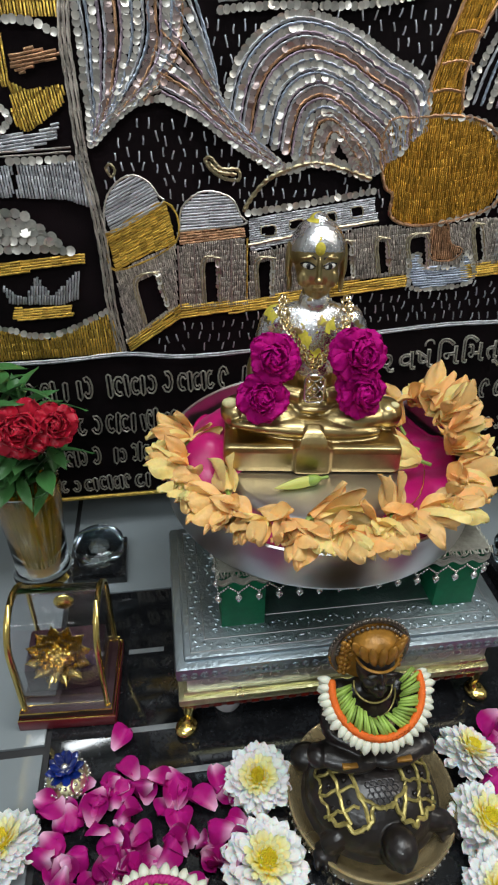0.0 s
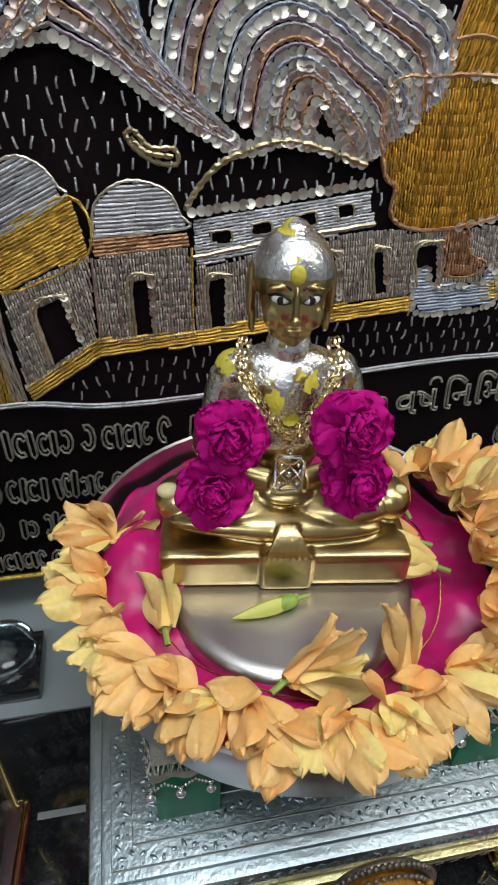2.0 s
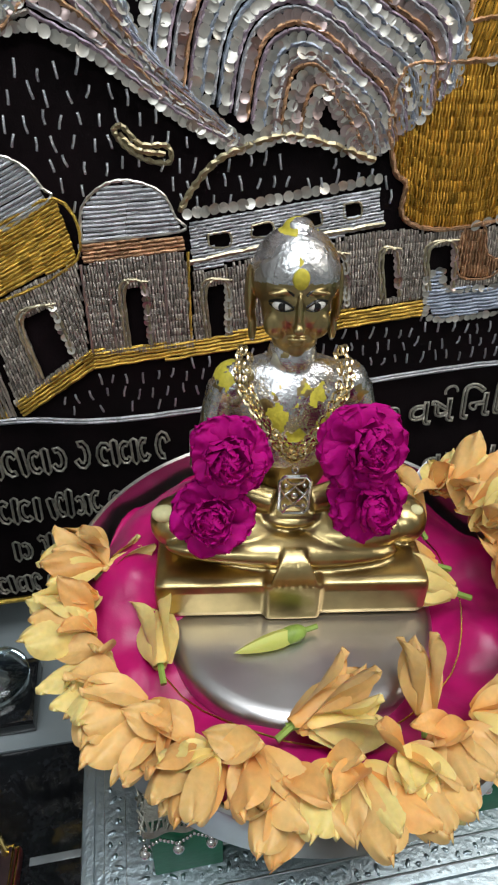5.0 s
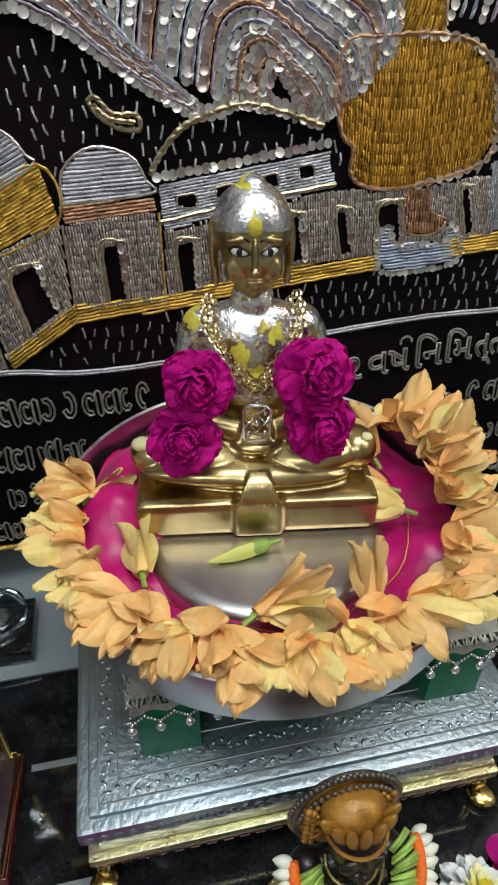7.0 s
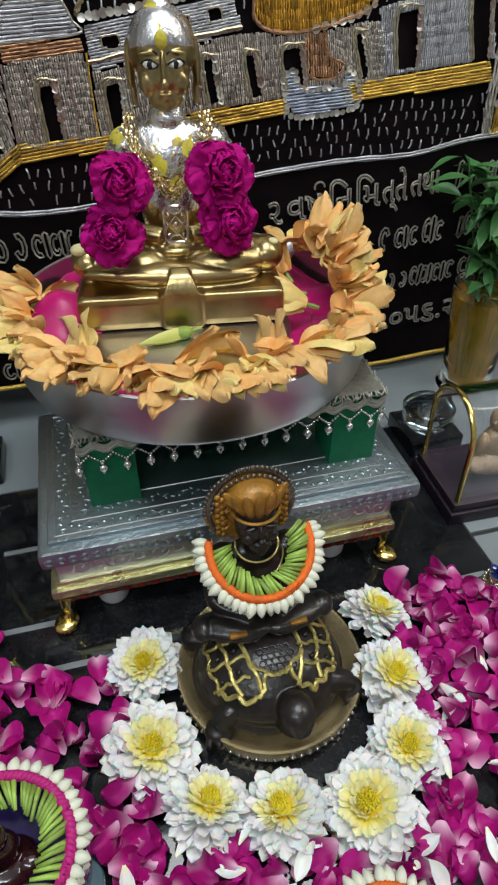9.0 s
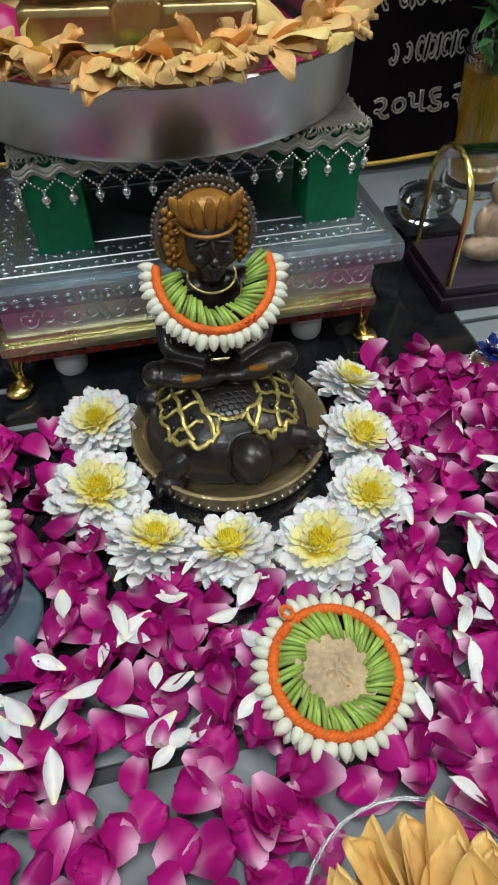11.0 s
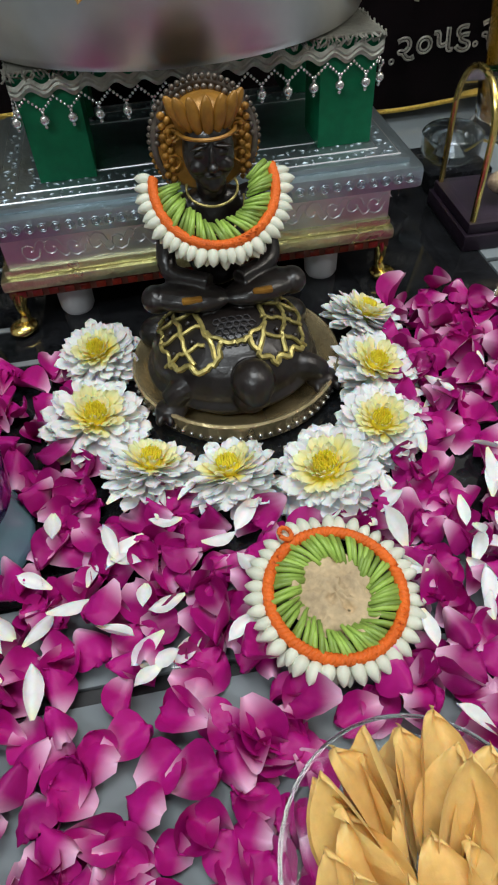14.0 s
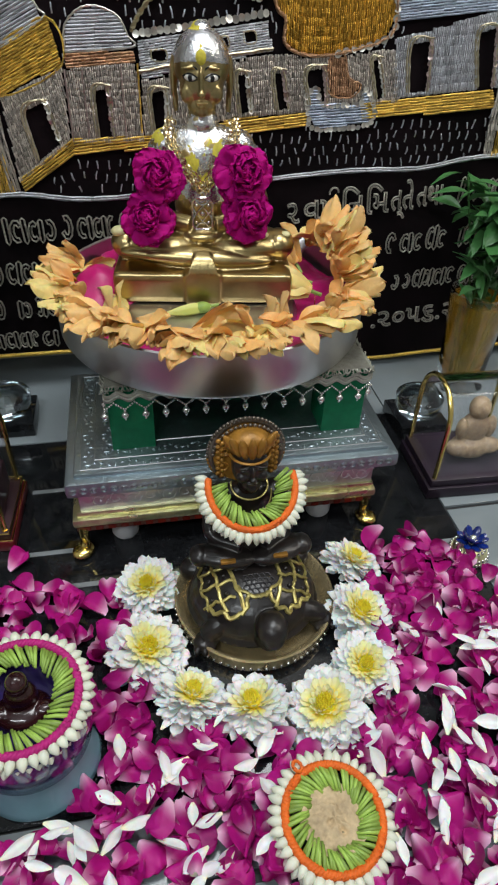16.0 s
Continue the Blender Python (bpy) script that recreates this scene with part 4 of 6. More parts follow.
wins = [[(0.118, 0.416), (0.133, 0.417), (0.134, 0.407), (0.120, 0.407)], [(0.150, 0.421), (0.164, 0.423), (0.166, 0.414), (0.151, 0.413)], [(0.186, 0.427), (0.200, 0.430), (0.202, 0.420), (0.188, 0.419)], [(0.218, 0.434), (0.230, 0.435), (0.232, 0.425), (0.220, 0.424)]]
grey2 = [(0.392, 0.430), (0.509, 0.458), (0.532, 0.382), (0.400, 0.370)]
doors2 = [[(0.412, 0.425), (0.435, 0.428), (0.441, 0.377), (0.418, 0.376)], [(0.492, 0.436), (0.513, 0.442), (0.524, 0.384), (0.505, 0.382)]]
blueu = [(0.390, 0.447), (0.515, 0.459), (0.515, 0.512), (0.392, 0.500)]
bandr = [(0.359, 0.365), (0.525, 0.380), (0.533, 0.360), (0.364, 0.348)]
keep(blueu, domel, goldl, domer, copper, towerl, towerr, bandl, bandm, wallu, walll, grey2, bandr)
trunk = [(0.318, 0.414), (0.334, 0.414), (0.342, 0.392), (0.358, 0.384), (0.348, 0.372), (0.323, 0.374), (0.315, 0.392)]
pot = [(0.293, 0.374), (0.305, 0.381), (0.313, 0.365), (0.358, 0.365), (0.362, 0.380), (0.373, 0.370), (0.374, 0.344), (0.308, 0.338), (0.297, 0.353)]
patch("silver_dome", TH_SILVER, domel, 26, 0.0030, 0.03, 0.0014, label="silver thread dome")
patch("gold_drum_band", TH_GOLD, goldl, 26, 0.0026, 0.008, 0.0013, label="gold thread band")
patch("silver_dome", TH_SILVER, domer, 3, 0.0030, 0.03, 0.0014, label="silver thread dome")
patch("copper_band", TH_COPPER, copper, 5, 0.0028, 0.008, label="copper thread band")
patch("tower", TH_GREY, towerl, 100, 0.0022, 0.0055, 0.0011, [doorl], "smoke grey thread tower")
patch("tower", TH_GREY, towerr, 92, 0.0022, 0.0055, 0.0011, [doorr], "smoke grey thread tower")
patch("gold_band", TH_GOLD, bandl, 33, 0.0030, 0.016, 0.0014, label="gold thread band")
patch("gold_band", TH_GOLD, bandm, 6, 0.0030, 0.020, 0.0014, label="gold thread band")
patch("gold_band", TH_GOLD, bandr, 5, 0.0030, 0.020, 0.0014, label="gold thread band")
patch("blue_wall", TH_BLUE, blueu, 6, 0.0026, 0.012, 0.0012, label="pale blue thread wall")
patch("upper_wall", TH_SILVER, wallu, 8, 0.0024, 0.006, 0.0011, wins, "silver thread wall with little windows")
patch("lower_wall", TH_GREY, walll, 95, 0.0022, 0.0055, 0.0011, doors + [trunk, pot], "smoke grey thread wall with doorways")
patch("lower_wall", TH_SILVER, grey2, 93, 0.0023, 0.009, 0.0011, doors2, "smoke grey thread wall with doorways")
s, g, c, pk = Shape(), Shape(), Shape(), Shape()
rope(s, domel + domel[:1], 0.0011)
rope(s, domer + domer[:1], 0.0011)
rope(g, goldl + goldl[:1], 0.0012)
for poly in (doorl, doorr, *doors, *doors2):
    rope(c, [poly[3], poly[0], poly[1], poly[2]], 0.0014)
    rope(c, [(poly[3][0] - 0.003, poly[3][1]), (poly[0][0] - 0.003, poly[0][1] + 0.003), (poly[1][0] + 0.003, poly[1][1] + 0.003)], 0.0012)
    sequins(pk if er.random() < 0.5 else s, [poly[1], poly[2]], 0.0034, 0.0052)
for poly in wins:
    rope(c, poly + poly[:1], 0.0008)
rope(c, [(0.104, 0.396), (0.178, 0.409), (0.251, 0.419)], 0.0018)
sequins(s, [(0.104, 0.431), (0.170, 0.440), (0.247, 0.452)], 0.0042, 0.0066)
for x, z0, z1 in ((0.044, 0.332, 0.398), (0.085, 0.332, 0.402), (0.026, 0.328, 0.398), (0.103, 0.335, 0.404)):
    rope(g if x > 0.09 else pk, [(x, z0), (x, (z0 + z1) / 2), (x, z1)], 0.0012)
motif("dome_edging", s, SEQUIN, "silver sequins and cord")
motif("band_edging", g, TH_GOLD)
motif("doorway_edging", c, mat("straw_cord", (0.50, 0.44, 0.30), 0.4, 0.8, vary=0.2, scale=300, island=0.3), "straw coloured cord round doorways")
motif("pink_sequin_edging", pk, SEQUIN_PINK, "pink sequins")

# tree, stem and pot
crownt = [(0.244, 0.487), (0.251, 0.519), (0.281, 0.522), (0.311, 0.524), (0.350, 0.519), (0.376, 0.500), (0.389, 0.453), (0.379, 0.429), (0.319, 0.414), (0.282, 0.415), (0.264, 0.426), (0.264, 0.447), (0.254, 0.456)]
stem = [(0.290, 0.524), (0.285, 0.542), (0.293, 0.574), (0.302, 0.600), (0.314, 0.640), (0.352, 0.640), (0.332, 0.596), (0.322, 0.562), (0.327, 0.525)]
keep(crownt, trunk, pot, stem)
patch("tree_crown", TH_AMBER, crownt, 93, 0.0024, 0.0075, 0.0012, label="gold thread tree crown")
patch("tree_trunk", TH_COPPER, trunk, 95, 0.0026, 0.009, 0.0013, label="copper thread trunk")
patch("pot", TH_BLUE, pot, 3, 0.0030, 0.02, 0.0014, label="pale blue thread pot")
patch("gold_stem", TH_AMBER, stem, 76, 0.0026, 0.010, 0.0012, label="gold thread stem")
s, c = Shape(), Shape()
rope(c, crownt + crownt[:1], 0.0019)
sequins(s, crownt[3:9], 0.0042, 0.0085)
sequins(s, crownt[:3], 0.0042, 0.0085)
sequins(s, pot + pot[:1], 0.0034, 0.0058)
rope(c, [(0.293, 0.528), (0.288, 0.545), (0.298, 0.585), (0.312, 0.625)], 0.0018)
rope(c, [(0.328, 0.528), (0.324, 0.560), (0.334, 0.598), (0.350, 0.630)], 0.0018)
for z in (0.545, 0.570, 0.595):
    rope(c, [(0.290 + (z - 0.545) * 0.3, z), (0.308 + (z - 0.545) * 0.3, z + 0.003), (0.326 + (z - 0.545) * 0.2, z)], 0.0014)
rope(c, trunk + trunk[:1], 0.0012)
motif("tree_edging", c, TH_COPPER, "copper cord edging")
motif("tree_sequin_trim", s, SEQUIN, "pearly sequins")


# hills of threads and sequins
def hill(outer, inner, rows, cols):
    bins = {}
    for k in range(rows + 1):
        f = k / rows
        line = [(a[0] + (b[0] - a[0]) * f, a[1] + (b[1] - a[1]) * f) for a, b in zip(outer, inner)]
        kind, material = cols[k % len(cols)]
        s = bins.setdefault((kind, material.name), (Shape(), material))[0]
        if kind == "q":
            sequins(s, line, 0.0040, 0.0060)
        else:
            rope(s, line, 0.0015, 0.0012, 6)
    for (kind, nm), (s, material) in bins.items():
        motif("hill_sequin_trim" if kind == "q" else "hill_couching", s, material)


CY = [("q", SEQUIN), ("t", TH_SILVER), ("t", TH_BLUE), ("q", SEQUIN), ("t", TH_MAUVE), ("t", TH_SILVER), ("q", SEQUIN_PINK), ("t", TH_COPPER), ("t", TH_MAUVE), ("q", SEQUIN), ("t", TH_BLUE)]
m2o = [(0.078, 0.520), (0.088, 0.562), (0.108, 0.591), (0.145, 0.610), (0.195, 0.601), (0.243, 0.576), (0.286, 0.552), (0.289, 0.510)]
m2i = [(0.164, 0.482), (0.167, 0.507), (0.172, 0.521), (0.185, 0.525), (0.197, 0.519), (0.213, 0.506), (0.230, 0.490), (0.241, 0.467)]
hill(m2o, m2i, 23, CY)
m2c = [(0.190, 0.476), (0.192, 0.488), (0.194, 0.498), (0.197, 0.502), (0.201, 0.500), (0.207, 0.492), (0.214, 0.482), (0.222, 0.472)]
hill(m2i, m2c, 6, [("q", SEQUIN_PINK), ("t", TH_COPPER), ("q", SEQUIN)])
m1lo = [(-0.057, 0.640), (-0.054, 0.592), (-0.054, 0.561), (-0.053, 0.528), (-0.055, 0.499)]
m1li = [(0.011, 0.640), (0.009, 0.593), (-0.002, 0.566), (-0.016, 0.547), (-0.050, 0.503)]
hill(m1lo, m1li, 13, CY)
m1ro = [(0.019, 0.540), (0.052, 0.525), (0.072, 0.511), (0.104, 0.490), (0.140, 0.474)]
m1ri = [(0.046, 0.640), (0.060, 0.600), (0.070, 0.566), (0.080, 0.533), (0.140, 0.478)]
m1rm = [(0.012, 0.580), (0.040, 0.562), (0.062, 0.540), (0.088, 0.516), (0.140, 0.476)]
hill(m1ro, m1rm, 7, CY[3:] + CY[:3])
hill(m1rm, m1ri, 8, CY[5:] + CY[:5])
hill([(0.014, 0.640), (0.012, 0.610), (0.012, 0.585), (-0.002, 0.556), (-0.030, 0.524)], [(0.044, 0.640), (0.040, 0.600), (0.034, 0.575), (0.018, 0.555), (0.000, 0.538)], 6, CY[6:])
hill([(-0.050, 0.503), (-0.022, 0.528), (0.000, 0.538), (0.019, 0.541)], [(-0.040, 0.520), (-0.016, 0.538), (0.002, 0.550), (0.016, 0.560)], 3, [("q", SEQUIN), ("t", TH_GREY)])
hill([(0.330, 0.536), (0.340, 0.572), (0.360, 0.610), (0.392, 0.640)], [(0.470, 0.520), (0.470, 0.560), (0.480, 0.600), (0.490, 0.640)], 16, CY)
hill([(0.076, 0.612), (0.124, 0.616), (0.210, 0.617), (0.275, 0.628)], [(0.070, 0.640), (0.124, 0.642), (0.210, 0.642), (0.275, 0.645)], 4, CY)
keep(m2o + [(0.241, 0.467), (0.140, 0.474)], m1lo + [(0.019, 0.540), (0.011, 0.640)], m1ro + m1ri[::-1], [(0.330, 0.530), (0.40, 0.65), (0.6, 0.65), (0.6, 0.52), (0.40, 0.52)], [(0.07, 0.610), (0.28, 0.622), (0.28, 0.65), (0.07, 0.65)])
s, c = Shape(), Shape()
for dz in (0, 0.006):
    sequins(s, [(0.104, 0.490 + dz), (0.140, 0.472 + dz), (0.176, 0.481 + dz), (0.214, 0.470 + dz), (0.240, 0.463 + dz)], 0.0042, 0.0068)
rope(c, [(0.099, 0.434), (0.110, 0.450), (0.125, 0.465), (0.146, 0.474), (0.176, 0.480), (0.214, 0.471), (0.237, 0.463)], 0.0024)
rope(c, [(0.058, 0.485), (0.064, 0.487), (0.075, 0.476), (0.092, 0.475), (0.093, 0.465), (0.077, 0.467), (0.064, 0.476), (0.058, 0.485)], 0.0018)
rope(c, [(0.062, 0.482), (0.072, 0.473), (0.090, 0.470)], 0.0018)
rope(c, [(-0.043, 0.478), (-0.038, 0.482), (-0.034, 0.476), (-0.038, 0.470), (-0.043, 0.478)], 0.0014)
motif("hill_edge_trim", s, SEQUIN)
motif("corded_squiggle", c, mat("antique_cord", (0.42, 0.36, 0.22), 0.4, 0.8, vary=0.2, scale=300, island=0.3), "antique gold cord")

# side panel with lamp, crown and offerings
panel = {"gold_patch": (TH_GOLD, [(-0.26, 0.606), (-0.069, 0.604), (-0.063, 0.640), (-0.26, 0.640)], 92), "leaf": (TH_COPPER, [(-0.119, 0.575), (-0.100, 0.582), (-0.078, 0.580), (-0.070, 0.575), (-0.098, 0.567), (-0.110, 0.560), (-0.119, 0.565)], 10), "gold_bowl": (TH_GOLD, [(-0.123, 0.554), (-0.107, 0.547), (-0.071, 0.552), (-0.076, 0.535), (-0.095, 0.521), (-0.113, 0.511), (-0.123, 0.516), (-0.125, 0.533)], 100),
         "silver_crescent": (TH_SILVER, [(-0.150, 0.511), (-0.108, 0.511), (-0.082, 0.521), (-0.087, 0.506), (-0.116, 0.495), (-0.150, 0.494)], 8), "silver_block": (TH_SILVER, [(-0.130, 0.483), (-0.063, 0.485), (-0.059, 0.438), (-0.085, 0.448), (-0.135, 0.451)], 92), "silver_block_small": (TH_SILVER, [(-0.200, 0.481), (-0.134, 0.481), (-0.138, 0.451), (-0.200, 0.452)], 92),
         "gold_bar": (TH_GOLD, [(-0.220, 0.380), (-0.075, 0.392), (-0.077, 0.381), (-0.220, 0.366)], 5), "silver_crown": (TH_SILVER, [(-0.170, 0.364), (-0.160, 0.354), (-0.146, 0.344), (-0.130, 0.370), (-0.117, 0.346), (-0.082, 0.376), (-0.089, 0.341), (-0.108, 0.335), (-0.163, 0.338)], 80), "crown_base": (TH_GOLD, [(-0.160, 0.334), (-0.095, 0.335), (-0.097, 0.321), (-0.165, 0.319)], 3),
         "gold_ground": (TH_GOLD, [(-0.26, 0.318), (-0.181, 0.308), (-0.127, 0.295), (-0.054, 0.324), (-0.047, 0.272), (-0.26, 0.268)], 92), "gold_post": (TH_GOLD, [(-0.131, 0.592), (-0.123, 0.592), (-0.122, 0.550), (-0.131, 0.550)], 90), "gold_slope": (TH_GOLD, [(0.545, 0.335), (0.64, 0.350), (0.66, 0.304), (0.545, 0.302)], 93)}
for nm, (material, poly, deg) in panel.items():
    keep(poly)
    patch(nm, material, poly, deg, 0.0029, 0.010, 0.0013)
s, t2 = Shape(), Shape()
for k in range(5):
    sequins(s, [(-0.200 + 0.006 * k, 0.398 + 0.009 * k), (-0.138, 0.400 + 0.009 * k), (-0.086 - 0.010 * k, 0.396 + 0.008 * k)], 0.0058, 0.0095)
sequins(s, [(-0.26, 0.322), (-0.181, 0.312), (-0.127, 0.299), (-0.054, 0.328)], 0.0042, 0.0068)
sequins(s, [(-0.26, 0.604), (-0.120, 0.603), (-0.092, 0.600), (-0.070, 0.590)], 0.0042, 0.0068)
sequins(s, [(-0.135, 0.486), (-0.063, 0.488)], 0.0042, 0.0075)
sequins(s, [(0.545, 0.338), (0.64, 0.353)], 0.0042, 0.0068)
sequins(s, [(-0.139 + 0.010 * math.cos(k), 0.524 + 0.010 * math.sin(k)) for k in range(7)], 0.0036, 0.0050)
for dx in (-0.003, 0.001, 0.005):
    rope(t2, [(-0.061 + dx, 0.640), (-0.068 + dx, 0.592), (-0.067 + dx, 0.552), (-0.066 + dx, 0.498), (-0.064 + dx, 0.477), (-0.058 + dx, 0.433), (-0.055 + dx, 0.385), (-0.054 + dx, 0.333), (-0.048 + dx, 0.276)], 0.0018)
    rope(t2, [(0.530 + dx, 0.47), (0.536 + dx, 0.40), (0.536 + dx, 0.339), (0.538 + dx, 0.306)], 0.0018)
for z in (0.490, 0.494):
    rope(t2, [(-0.20, z - 0.002), (-0.14, z), (-0.075, z + 0.004)], 0.0009)
motif("panel_sequin_trim", s, SEQUIN, "pearly sequin edging")
motif("panel_braid", t2, TH_GREY, "grey braided border")
keep([(-0.075, 0.65), (-0.052, 0.65), (-0.044, 0.27), (-0.060, 0.27)], [(-0.20, 0.45), (-0.14, 0.45), (-0.08, 0.392), (-0.20, 0.392)])
s = Shape()
for dz in (0, 0.0028):
    rope(s, [(-0.40, 0.262 + dz), (-0.190, 0.264 + dz), (-0.118, 0.265 + dz), (-0.042, 0.270 + dz), (0.022, 0.263 + dz), (0.106, 0.266 + dz), (0.255, 0.281 + dz), (0.358, 0.289 + dz), (0.449, 0.290 + dz), (0.516, 0.301 + dz), (0.600, 0.306 + dz), (0.80, 0.312 + dz)], 0.0016)
motif("silver_line", s, TH_SILVER, "double silver cord line")

# short rain stitches on the bare velvet
s = Shape()
LINE = [(-0.40, 0.262), (-0.042, 0.270), (0.022, 0.263), (0.106, 0.266), (0.255, 0.281), (0.449, 0.290), (0.80, 0.312)]
nrow = 0
z = 0.275
while z < 0.645:
    x = -0.045 + 0.006 * (nrow % 2)
    while x < 0.62:
        px_, pz_ = x + er.uniform(-0.002, 0.002), z + er.uniform(-0.003, 0.003)
        base = np.interp(px_, [a for a, b in LINE], [b for a, b in LINE])
        if pz_ > base + 0.010 and not any(inside((px_ + ex, pz_ + ez), poly) for poly in SOLID for ex, ez in ((0, 0), (0.002, 0.006), (-0.002, -0.006))) and not (px_ > 0.545):
            L = er.uniform(0.0032, 0.0052)
            lean = er.uniform(-0.0014, 0.0014)
            tube(s, [(px_ - lean, FY, pz_ - L), (px_ + er.uniform(-0.0007, 0.0007), FY - 0.0012, pz_), (px_ + lean, FY, pz_ + L)], 0.0009, 5)
        x += 0.0120
    z += 0.0135
    nrow += 1
motif("rain_stitches", s, TH_SILVER, "short silver stitches scattered on the velvet")

# writing in outlined thread
LETTER = mat("champagne_thread", (0.62, 0.58, 0.50), 0.36, 0.9, vary=0.3, scale=500, bump=0.9, bump_scale=1500)


def word(body, x0, x1, z, size, deg=5):
    """Letters outlined in metallic thread between two places of a line."""
    c = bpy.data.curves.new("letters", "FONT")
    c.body, c.size, c.fill_mode, c.bevel_depth, c.bevel_resolution, c.resolution_u = body, size, "NONE", 0.00125, 1, 3
    tmp = bpy.data.objects.new("letters", c)
    scene.collection.objects.link(tmp)
    bpy.context.view_layer.update()
    me = bpy.data.meshes.new_from_object(tmp.evaluated_get(bpy.context.evaluated_depsgraph_get()))
    bpy.data.objects.remove(tmp)
    me.materials.clear()
    me.materials.append(LETTER)
    lo, hi = min(v.co.x for v in me.vertices), max(v.co.x for v in me.vertices)
    for v in me.vertices:
        v.co.x = (v.co.x - lo) / (hi - lo) * (x1 - x0)
    part("lettering", me, None, hanging, "embroidered letters in champagne thread", m=hanging.matrix_basis.inverted() @ Matrix.Translation((x0, FY - 0.001, z)) @ Matrix.Rotation(radians(-deg), 4, "Y") @ Matrix.Rotation(radians(90), 4, "X"))


def bars(x0, x1, z0, slope, h, seed):
    """Unreadable letters: outlined bars and bends of their size, one by one."""
    r = random.Random(seed)
    x = x0
    while x < x1:
        s = Shape()
        w = r.uniform(0.011, 0.018)
        z = z0 + (x - x0) * slope
        k, lean, y = r.uniform(0.8, 1.1), r.uniform(-0.002, 0.002), FY - 0.001
        if r.random() < 0.85:
            th = r.choice((0.6, 0.9, math.pi + 0.7)) + r.uniform(-0.3, 0.3)
            ring = [(math.cos(th + t * 0.66), math.sin(th + t * 0.66)) for t in range(8)]
            outer = [(x + w * (0.42 + 0.42 * a), z + h * k * (0.5 + 0.5 * b)) for a, b in ring]
            inner = [(x + w * (0.42 + 0.18 * a), z + h * k * (0.5 + 0.30 * b)) for a, b in ring]
            tube(s, [(a, y, b) for a, b in outer + inner[::-1]], 0.0012, 5, True)
        if not s.v or r.random() < 0.5:
            c = x + w
            loop = [(c - 0.0026, z + 0.002), (c, z - h * 0.06), (c + 0.0026, z + 0.002), (c + 0.0026 + lean, z + h * k), (c + lean, z + h * k * 1.07), (c - 0.0026 + lean, z + h * k)]
            tube(s, [(a, y, b) for a, b in loop], 0.0012, 5, True)
        part("stitched_bar", s, LETTER, hanging)
        x += w + r.uniform(0.002, 0.004)


for body, x0, x1, z, size in (("૨", 0.281, 0.298, 0.226, 0.042), ("વષ", 0.303, 0.349, 0.228, 0.042), ("િન", 0.354, 0.385, 0.232, 0.042), ("િમ", 0.387, 0.418, 0.235, 0.042), ("ત્તે", 0.420, 0.452, 0.238, 0.042), ("તથા", 0.455, 0.493, 0.243, 0.040),
                             ("વાસુપૂ", 0.328, 0.414, 0.166, 0.040), (".૨૦૫૬.૨", 0.420, 0.553, 0.066, 0.040)):
    word(body, x0, x1, z, size)
s = Shape()
tube(s, [(0.340 + 0.006 * math.cos(k * 0.5), FY - 0.001, 0.264 + 0.006 * math.sin(k * 0.5)) for k in range(8)], 0.0013, 5)
part("lettering", s, LETTER, hanging)
for k, (x0, x1, z, slope, h) in enumerate(((-0.30, 0.095, 0.207, 0.03, 0.029), (-0.30, 0.045, 0.154, 0.03, 0.028), (-0.30, 0.000, 0.107, 0.03, 0.026), (-0.30, -0.030, 0.068, 0.01, 0.022),
                                           (0.500, 0.800, 0.249, 0.07, 0.028), (0.422, 0.800, 0.180, 0.08, 0.028), (0.440, 0.800, 0.126, 0.08, 0.026), (0.565, 0.800, 0.084, 0.07, 0.024))):
    bars(x0, x1, z, slope, h, k + 1)


# ---- white chrysanthemums ----
def mum(at, seed):
    rnd = random.Random(seed)
    t = thing("chrysanthemum", at, "white chrysanthemum with yellow centre laid on the floor", "flower", "chrysanthemums round the turtle")
    for layer, (n, r0, tilt, sc, z) in enumerate(((22, 0.005, -10, 1.08, -0.005), (24, 0.005, -1, 1.08, -0.002), (24, 0.005, 8, 1.0, 0.000), (24, 0.0045, 16, 0.86, 0.002), (22, 0.004, 26, 0.66, 0.0035), (20, 0.004, 40, 0.46, 0.004), (14, 0.003, 58, 0.36, 0.005))):
        for i in range(n):
            a = 2 * math.pi * (i + 0.5 * (layer % 2) + rnd.uniform(-0.25, 0.25)) / n
            m = Matrix.Rotation(a, 4, "Z") @ Matrix.Translation((0, r0, z)) @ Matrix.Rotation(radians(tilt + rnd.uniform(-9, 9)), 4, "X") @ Matrix.Rotation(rnd.uniform(-0.3, 0.3), 4, "Y") @ Matrix.Scale(sc * rnd.uniform(0.86, 1.12), 4)
            part("petal", (MUMP if layer < 4 else MUMQ)[rnd.randrange(3)], None, t, m=m)
    s = Shape()
    for i in range(46):
        a, r = i * 2.39996, 0.0058 * math.sqrt((i + 0.3) / 46)
        ball(s, (r * math.cos(a), r * math.sin(a), 0.0125 - 0.003 * (r / 0.0095) ** 2 - 0.002 * (i < 4)), (0.0009, 0.0009, 0.0026), 6, 4, m=Matrix.Rotation(rnd.uniform(-0.3, 0.3), 4, "X"))
    ball(s, (0, 0, 0.006), (0.0062, 0.0062, 0.005), 14, 8)
    part("flower_centre", s, YELLOW, t, "yellow centre florets", m=Matrix())
    s = Shape()
    lathe(s, [(0.0001, -0.012), (0.004, -0.012), (0.008, -0.007), (0.007, 0.0), (0.0001, 0.003)], seg=12)
    part("calyx", s, BUDGREEN, t, "green calyx", m=Matrix())
    return t


